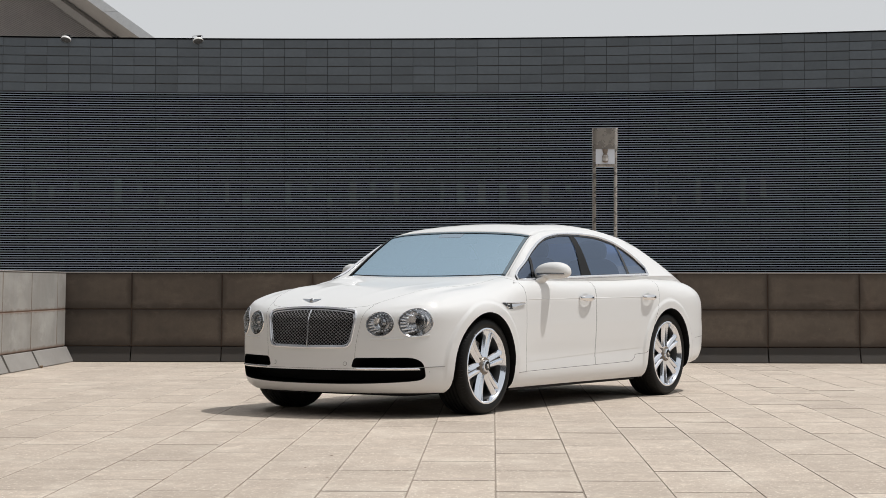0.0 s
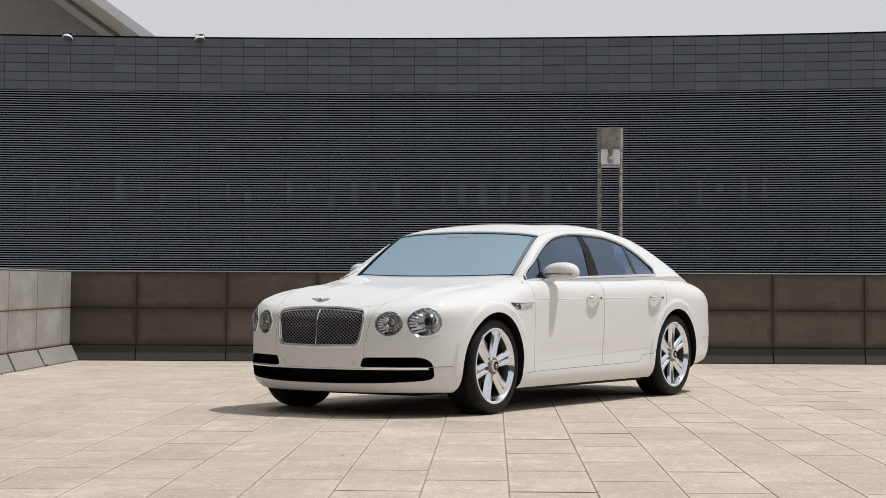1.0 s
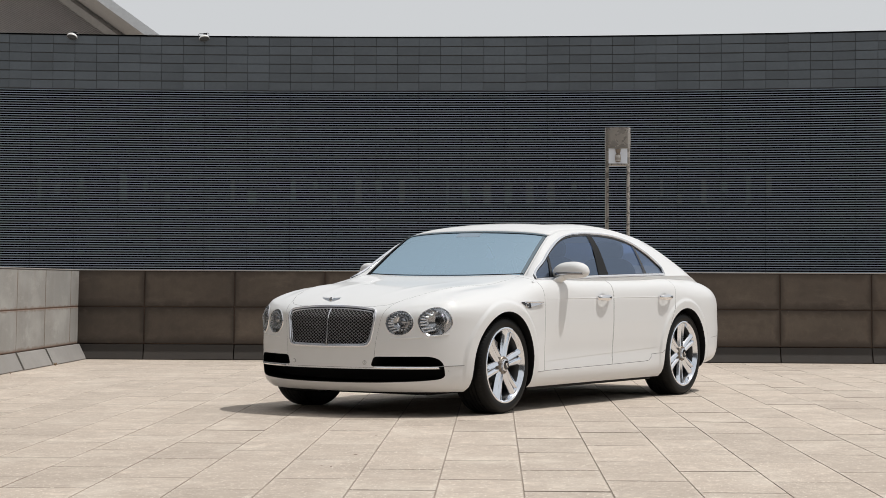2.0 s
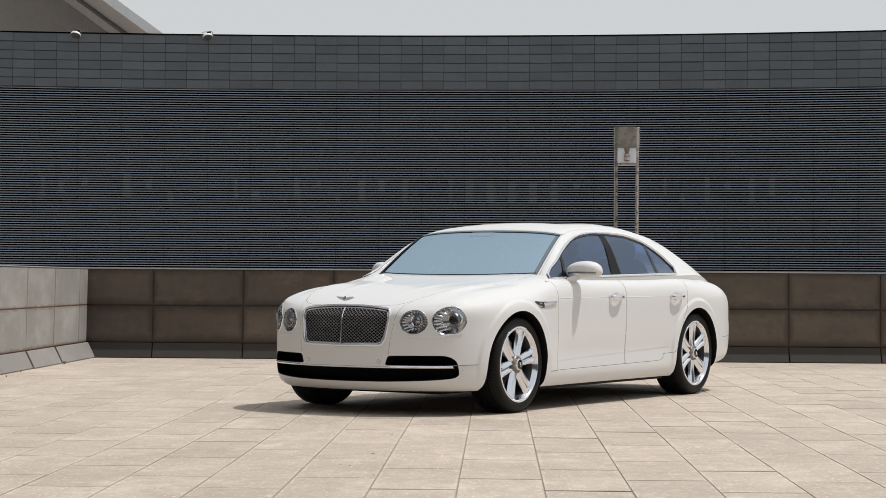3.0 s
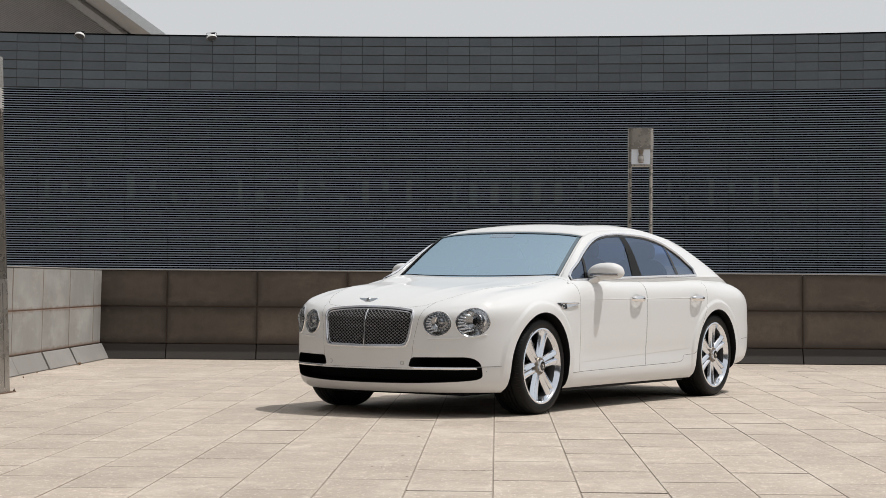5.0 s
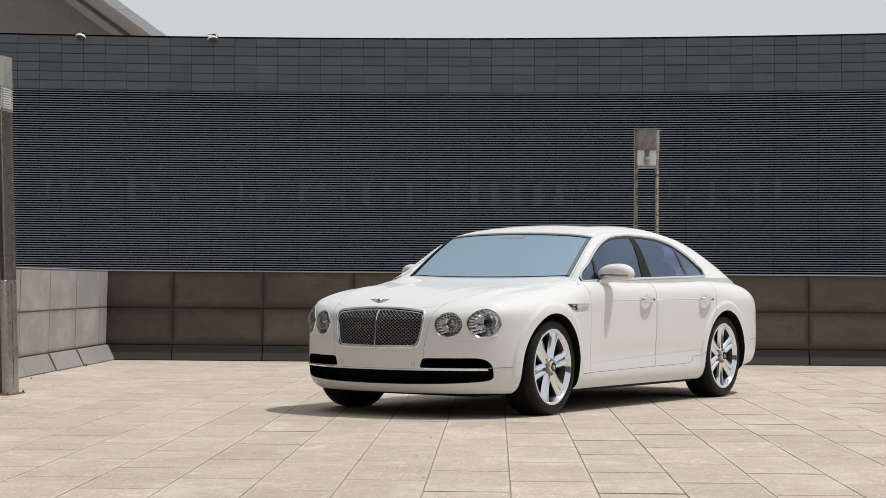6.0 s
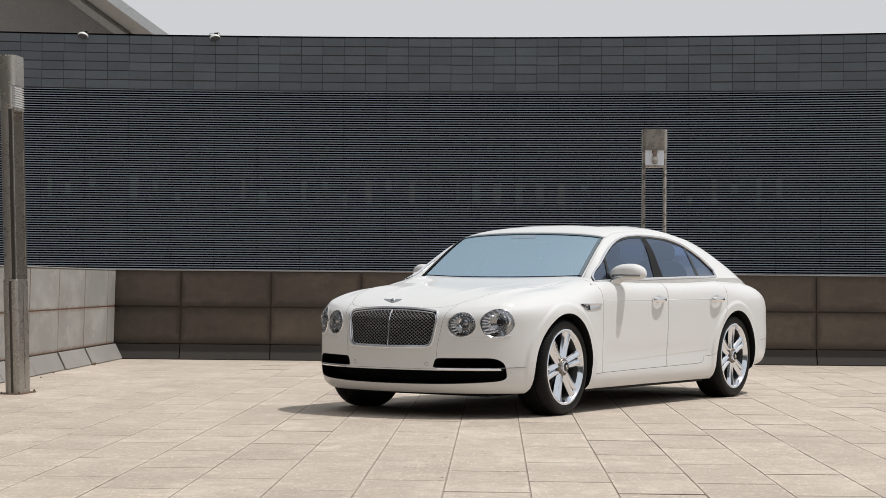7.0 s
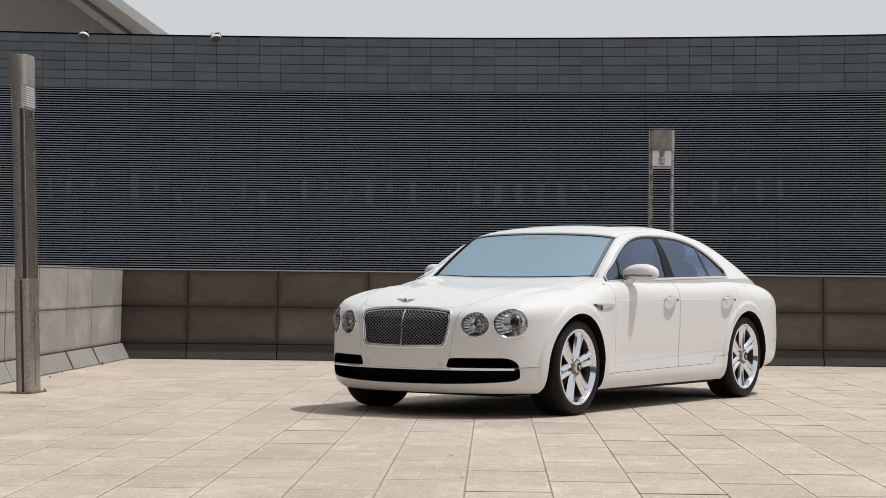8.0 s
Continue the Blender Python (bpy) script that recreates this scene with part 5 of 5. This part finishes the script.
M_LED = material("lamp_pearl", (0.90, 0.91, 0.93), 0.2)
M_FINGER = material("lamp_finger_silver", (0.82, 0.83, 0.86), 0.18, 0.75)
for side in (1, -1):
    for index, (cu, cz, a, b, deep) in enumerate(LAMPS):
        lamp = new("headlight")
        lamp.parent = car
        tagged(lamp, "round clear headlight with projector lens" if index == 0 else "smaller round clear headlight")
        cu *= side
        back = 0.075 if index == 0 else 0.060

        def bowl(u, z, f):
            p = on_nose(u, z, -0.004)
            q = on_nose(cu, cz, -back)
            k = (1 - f) ** 0.6 if f < 1 else 0.0
            return Vector((p.x, p.y * (1 - k) + q.y * k, p.z))
        bm = bmesh.new()
        polar(bm, cu, cz, a, b, [1.0, 0.97, 0.92, 0.85, 0.7, 0.5, 0.3, 0.08], bowl, cap=True)
        part("reflector", bm, M_BOWL, lamp, smooth=50)
        bm = bmesh.new()
        polar(bm, cu, cz, a, b, [1.035, 1.02, 0.99, 0.965, 0.94], lambda u, z, f: on_nose(u, z, {1.035: -0.004, 1.02: 0.003, 0.99: 0.005, 0.965: 0.003, 0.94: -0.01}[f]))
        part("bezel", bm, M_CHROME, lamp, "chrome ring", smooth=50)
        bm = bmesh.new()
        polar(bm, cu, cz, a, b, [0.97, 0.8, 0.6, 0.4, 0.2, 0.05], lambda u, z, f: on_nose(u, z, 0.004 + 0.010 * (1 - f * f)), cap=True)
        lens = part("lens", bm, M_LENS, lamp, smooth=50)
        lens.visible_shadow = False
        # projector barrel, set towards the outer side
        pu, pz = cu + side * (0.030 if index == 0 else 0.018), cz + 0.012
        pr = 0.040 if index == 0 else 0.036
        mid = on_nose(pu, pz, -0.030)
        bm = bmesh.new()
        lathe(bm, [(0.045, pr * 1.25), (0.0, pr * 1.32), (-0.006, pr * 1.22), (-0.002, pr * 1.02), (0.012, pr * 0.96)], 28, 'y', centre=mid)
        part("projector_ring", bm, M_CHROME, lamp, smooth=40)
        bm = bmesh.new()
        lathe(bm, [(0.010, pr * 0.96), (-0.004, pr * 0.8), (-0.012, pr * 0.5), (-0.015, 0.001)], 24, 'y', centre=mid)
        part("projector_lens", bm, M_GLOSS_BLACK if index == 0 else M_BOWL, lamp, smooth=40)
        bm = bmesh.new()
        for k in range(20):
            t = 2 * math.pi * k / 20
            c = on_nose(pu + pr * 1.66 * math.cos(t), pz + pr * 1.66 * math.sin(t), -0.006)
            if ((c.x - cu) / a) ** 2 + ((c.z - cz) / b) ** 2 < 0.88:
                bmesh.ops.create_icosphere(bm, subdivisions=1, radius=0.0066, matrix=Matrix.Translation(c))
        tagged(part("pearl_ring", bm, M_LED, lamp, "ring of small clear lamp pearls", smooth=60), kind="stuff")
        # stepped collar round the projector
        bm = bmesh.new()
        lathe(bm, [(0.05, pr * 1.75), (0.012, pr * 1.72), (0.008, pr * 1.62), (0.016, pr * 1.40)], 32, 'y', centre=mid)
        part("projector_collar", bm, M_SILVER, lamp, smooth=35)
        # rounded fingers of the inner reflector, which run from the rim towards the projector
        for k in range(-3, 4):
            dz = b * 0.235 * k
            edge_u = cu - side * a * 0.86 * math.sqrt(max(0.04, 1 - (dz / b / 0.92) ** 2))
            end_u = pu - side * math.sqrt(max(0.0002, (pr * 1.78) ** 2 - min((pr * 1.7) ** 2, (cz + dz - pz) ** 2)))
            if (end_u - edge_u) * side < 0.012:
                continue
            bm = bmesh.new()
            rows = []
            for j in range(9):
                f = j / 8
                h = b * 0.082 * math.sin(math.pi * min(1.0, 0.22 + 0.62 * f)) ** 0.6
                c = (edge_u + (end_u - edge_u) * f, cz + dz * (1 - 0.25 * f))
                rows.append([on_nose(c[0], c[1] + h * math.cos(q), -0.022 + 0.55 * h * math.sin(q)) for q in [2 * math.pi * i / 10 for i in range(10)]])
            vs, _ = grid(bm, rows, closed=True)
            bm.faces.new(vs[0])
            bm.faces.new(vs[-1][::-1])
            part("reflector_finger", bm, M_FINGER, lamp, smooth=50)
        # dark gap low in the bowl
        bm = bmesh.new()
        rows = []
        for k in range(7):
            t = radians(248 + 44 * k / 6)
            rows.append([on_nose(cu + a * f * math.cos(t), cz + b * f * math.sin(t), -0.018) for f in (0.66, 0.78, 0.88)])
        grid(bm, rows)
        part("lower_slot", bm, M_GLOSS_BLACK, lamp, smooth=40)
    # soft crease below the lamps
    bm = bmesh.new()
    tube(bm, [on_nose(side * (0.50 + 0.34 * k / 14), 0.572 + 0.030 * (k / 14) ** 3, -0.004) for k in range(15)], 0.0085, 8)
    part("lamp_crease", bm, M_PAINT, car, smooth=60)


# ---- flanks: handles, vents, mirrors ----
def handle(side, s0, parent):
    root = new("door_handle")
    root.parent = parent
    tagged(root, "chrome pull handle")
    z = 0.857
    bm = bmesh.new()
    rows = []
    for k in range(13):
        f = k / 12
        s = s0 + 0.21 * f
        o = 0.008 + 0.034 * math.sin(math.pi * f) ** 0.45
        h = 0.018 + 0.006 * math.sin(math.pi * f)
        c = side_u(s, z) + o
        rows.append([(side * (c + 0.013 * math.cos(q)), s, z + h * math.sin(q)) for q in [2 * math.pi * j / 10 for j in range(10)]])
    vs, _ = grid(bm, rows, closed=True)
    bm.faces.new(vs[0])
    bm.faces.new(vs[-1][::-1])
    part("grip", bm, M_CHROME, root, smooth=50)
    bm = bmesh.new()
    rows = []
    for f in (1.0, 0.8, 0.5, 0.05):
        rows.append([(side * (side_u(s0 + 0.105, z) + 0.0025 - 0.004 * (1 - f)), s0 + 0.10 + 0.055 * f * math.cos(q), z + 0.008 + 0.030 * f * math.sin(q)) for q in [2 * math.pi * j / 24 for j in range(24)]])
    vs, _ = grid(bm, rows, closed=True)
    part("cup", bm, M_PAINT, root, "shallow grip cup", smooth=50)


for side in (1, -1):
    handle(side, 1.425, doors["front_door", side])
    handle(side, 2.530, doors["rear_door", side])
    # joint between wing and sill, from the arch to the door
    bm = bmesh.new()
    tube(bm, [(side * (side_u(0.455 + 0.108 * k / 8, 0.296 + 0.003 * k / 8) + 0.0003), 0.455 + 0.108 * k / 8, 0.296 + 0.003 * k / 8) for k in range(9)], 0.0022, 6)
    part("wing_seam", bm, M_SEAM, car, "thin grey joint above the sill", smooth=60)
    # wing vent
    vent = new("wing_vent")
    vent.parent = car
    tagged(vent, "chrome wing vent with dark slot")
    bm = bmesh.new()
    rows = []
    for k in range(9):
        f = k / 8
        s = 0.196 + 0.135 * f
        top, low = 0.832 - 0.004 * f, 0.824 - 0.042 * min(1.0, f * 1.5) + 0.004 * max(0, f - 0.7)
        rows.append([(side * (side_u(s, zz) + 0.008), s, zz) for zz in (low, (low + top) / 2, top)])
    grid(bm, rows)
    part("slot", bm, M_GLOSS_BLACK, vent)
    bm = bmesh.new()
    tube(bm, [(side * (side_u(0.24 + 0.28 * k / 12, 0.826) + 0.007), 0.24 + 0.28 * k / 12, 0.831 - 0.004 * k / 12) for k in range(13)], 0.005, 6)
    tube(bm, [(side * (side_u(0.27, 0.80) + 0.010), 0.272 + 0.024 * math.cos(radians(60 + 30 * k)), 0.805 + 0.013 * math.sin(radians(60 + 30 * k))) for k in range(9)], 0.0030, 6)
    part("blade", bm, M_CHROME, vent, smooth=50)
    bm = bmesh.new()
    rows = []
    for k in range(9):
        f = k / 8
        s = 0.318 + 0.215 * f
        rows.append([(side * (side_u(s, zz) + d), s, zz) for zz, d in ((0.786 + 0.034 * f ** 1.3, 0.006), (0.795 + 0.028 * f ** 1.3, 0.014), (0.820 + 0.003 * f, 0.009))])
    grid(bm, rows)
    part("vent_plate", bm, M_SILVER, vent, smooth=40)

    # door mirror
    mirror = new("door_mirror")
    mirror.parent = doors["front_door", side]
    tagged(mirror, "white door mirror with clear indicator strip")
    cu, cs, cz = (0.998, 0.940, 1.075) if side > 0 else (0.945, 0.995, 1.068)
    half = 0.140 if side > 0 else 0.118
    bm = bmesh.new()
    rows = []
    for i in range(1, 14):
        th = math.pi * i / 14
        row = []
        for k in range(32):
            ph = 2 * math.pi * k / 32
            x, y, z = math.sin(th) * math.cos(ph), math.cos(th), math.sin(th) * math.sin(ph)
            p = [math.copysign(abs(v) ** 0.82, v) for v in (x, y, z)]
            yy = p[1] * (0.088 if p[1] < 0 else 0.045)
            row.append((side * (cu + half * p[0] * (1 - 0.10 * p[2])), cs + yy + 0.03 * p[0], cz + 0.068 * p[2] + 0.006 * p[0] - 0.008 * p[0] ** 2))
        rows.append(row)
    vs, _ = grid(bm, rows, closed=True)
    bm.faces.new(vs[0])
    bm.faces.new(vs[-1])
    part("housing", bm, M_PAINT, mirror, smooth=60)
    bm = bmesh.new()
    rows = []
    for k in range(12):
        f = k / 11
        u = cu + half * (1.55 * f - 0.72)
        s = cs - 0.090 * math.sqrt(max(0.02, 1 - ((u - cu) / (half * 1.045)) ** 2)) + 0.03 * (u - cu) / (half * 1.07) - 0.001
        rows.append([(side * u, s - 0.002, cz - 0.037), (side * u, s - 0.006, cz - 0.027), (side * u, s - 0.003, cz - 0.017), (side * u, s + 0.012, cz - 0.027)])
    vs, _ = grid(bm, rows, closed=True)
    part("indicator", bm, M_BOWL, mirror, "clear silver indicator strip", smooth=50)
    bm = bmesh.new()
    rows = []
    for f, w_, h in ((0.0, 0.068, 0.040), (0.5, 0.058, 0.032), (1.0, 0.062, 0.036)):
        c = Vector((0.905, 0.868, 0.982)).lerp(Vector((0.965, 0.912, 1.034)), f)
        rows.append([(side * (c.x + 0.3 * h * math.sin(q)), c.y + w_ * math.cos(q), c.z + h * math.sin(q)) for q in [2 * math.pi * j / 14 for j in range(14)]])
    vs, _ = grid(bm, rows, closed=True)
    bm.faces.new(vs[0])
    bm.faces.new(vs[-1])
    part("stalk", bm, M_PAINT, mirror, smooth=60)
    # crease at handle height
    bm = bmesh.new()
    tube(bm, [(side * (side_u(0.60 + 2.2 * k / 22, 0.853) - 0.0022), 0.60 + 2.2 * k / 22, 0.853 + 0.008 * k / 22) for k in range(23)], 0.004, 6)
    part("shoulder_crease", bm, M_PAINT, car, smooth=60)
    # rear bumper joint, from the wheel arch round the corner
    bm = bmesh.new()
    tube(bm, [(side * (half_width(S_R) + inset(0.5)) * math.cos(radians(q)) ** (2 / TQ), S_R + (tail(0.5) - S_R) * max(0.0, math.sin(radians(q))) ** (2 / TP), 0.487 + 0.0006 * q) for q in range(4, 52, 3)], 0.0022, 6)
    part("rear_bumper_seam", bm, M_SEAM, car, "thin grey bumper joint", smooth=60)
    # tail lamps
    bm = bmesh.new()
    rows = []
    for k in range(9):
        a = radians(38 + 30 * k / 8)
        p = [S_R + (tail(0.66) - S_R) * math.sin(a) ** (2 / TP) + 0.004, 0.978 * math.cos(a) ** (2 / TQ) + 0.004]
        rows.append([(side * p[1], p[0], zz) for zz in (0.66, 0.72, 0.78)])
    grid(bm, rows)
    part("tail_lamp", bm, M_RED, car, "red tail lamp", smooth=60)

# underside and exhaust shadow pan
bm = bmesh.new()
box(bm, -0.62, 0.62, -0.55, 3.9, 0.150, 0.185, 0.01)
box(bm, -0.875, 0.875, 0.46, 2.58, 0.157, 0.186, 0.006)
part("underbody", bm, M_BLACK, car)

# ---- cabin inside ----
bm = bmesh.new()
box(bm, -0.78, 0.78, 0.70, 3.3, 1.020, 1.040, 0.004)
part("cabin_deck", bm, M_INTERIOR, car)
bm = bmesh.new()
rows = []
for k in range(13):
    u = -0.74 + 1.48 * k / 12
    rows.append([(u, 0.52 + 0.2 * (u / 0.74) ** 2, 0.99), (u, 0.72 + 0.1 * (u / 0.74) ** 2, 1.045), (u, 0.98, 1.055), (u, 1.06, 1.0)])
grid(bm, rows)
part("dashboard", bm, M_LEATHER, car, smooth=50)
wheel_at = pose(0.38, 1.16, 1.035, -62, 0, 0)
bm = bmesh.new()
ringpts = [wheel_at @ Vector((0.185 * math.cos(2 * math.pi * k / 36), 0.185 * math.sin(2 * math.pi * k / 36), 0)) for k in range(36)]
tube(bm, ringpts, 0.016, 8, closed=True)
for a in (0, 180, 270):
    tube(bm, [wheel_at @ Vector((0, 0, 0)), wheel_at @ Vector((0.18 * math.cos(radians(a)), 0.18 * math.sin(radians(a)), 0))], 0.016, 6)
part("steering_wheel", bm, M_WHITE_METAL, car, "pale steering wheel rim", smooth=60)


def cushion(bm, centre, size, power=0.72):
    """A padded, rounded block."""
    rows = []
    for i in range(1, 16):
        th = math.pi * i / 16
        row = []
        for k in range(24):
            ph = 2 * math.pi * k / 24
            p = (math.sin(th) * math.cos(ph), math.sin(th) * math.sin(ph), math.cos(th))
            row.append(tuple(c + d * math.copysign(abs(v) ** power, v) for c, d, v in zip(centre, size, p)))
        rows.append(row)
    vs, _ = grid(bm, rows, closed=True)
    bm.faces.new(vs[0])
    bm.faces.new(vs[-1][::-1])


for u, s in ((0.38, 1.62), (-0.38, 1.62), (0.40, 2.62), (-0.40, 2.62)):
    seat = new("seat_back")
    seat.parent = car
    tagged(seat, "dark blue-grey leather seat back with headrest")
    bm = bmesh.new()
    cushion(bm, (u, s + 0.07, 1.00), (0.27, 0.085, 0.20))
    part("backrest", bm, M_LEATHER, seat, smooth=60)
    bm = bmesh.new()
    cushion(bm, (u, s + 0.075, 1.255), (0.145, 0.055, 0.092))
    part("headrest", bm, M_LEATHER, seat, smooth=60)
bm = bmesh.new()
box(bm, -0.13, 0.13, 1.20, 1.225, 1.30, 1.352, 0.012)
part("rear_view_mirror", bm, M_BLACK, car)

# ---- paving slabs ----
v, f, k_ids = bevel_slab(TILE_W - 0.004, TILE_L)
slab = bpy.data.meshes.new("paving_slab")
slab.from_pydata(v, [], f)
for one in (M_TILE, M_TILE_EDGE, M_JOINT):
    slab.materials.append(one)
slab.polygons.foreach_set("material_index", k_ids)
rng = random.Random(11)
far_v, far_f, far_m = [], [], []
for i in range(-13, 38):
    for j in range(-15, 15):
        x = TILE_X0 + (i + 0.5) * TILE_W
        y = TILE_Y0 + (j + 0.5) * TILE_L + (TILE_L / 2 if i % 2 else 0.0)
        if y + TILE_L / 2 > WALL_Y - 0.01 or x - TILE_W / 2 < WALL_X - 0.02 or x > 15.8 or y < -5.3:
            y1 = min(y + TILE_L / 2, WALL_Y + 0.02)
            x0 = max(x - TILE_W / 2, WALL_X - 0.08)
            if y1 - (y - TILE_L / 2) < 0.06 or x + TILE_W / 2 - x0 < 0.05 or x > 15.8 or y < -5.3:
                continue
            fv, ff, fm = bevel_slab(x + TILE_W / 2 - x0 - 0.004, y1 - y + TILE_L / 2)
            cx, cy = (x0 + x + TILE_W / 2) / 2, (y1 + y - TILE_L / 2) / 2
            n = len(far_v)
            far_v += [(cx + p[0], cy + p[1], p[2]) for p in fv]
            far_f += [[n + k for k in q] for q in ff]
            far_m += fm
            continue
        z = rng.uniform(-0.0004, 0.0004)
        if -3.2 < x < 3.6 and 8.4 < y < 24 and abs(x - 0.15 - (y - 12) * 0.06) < 1.15 + (y - 8) * 0.205:
            ob = new("paving_slab", slab)
            ob.parent = pavement
            ob.matrix_basis = pose(x, y, z, rng.uniform(-0.19, 0.19), rng.uniform(-0.19, 0.19), rng.uniform(-0.10, 0.10))
        else:
            n = len(far_v)
            far_v += [(x + p[0], y + p[1], p[2] + z) for p in v]
            far_f += [[n + k for k in q] for q in f]
            far_m += k_ids
me = bpy.data.meshes.new("paving_slabs_rest")
me.from_pydata(far_v, [], far_f)
for one in (M_TILE_FAR, M_TILE_EDGE, M_JOINT):
    me.materials.append(one)
me.polygons.foreach_set("material_index", far_m)
tagged(new("paving_slabs_rest", me), "beige granite paving slabs", kind="stuff").parent = pavement
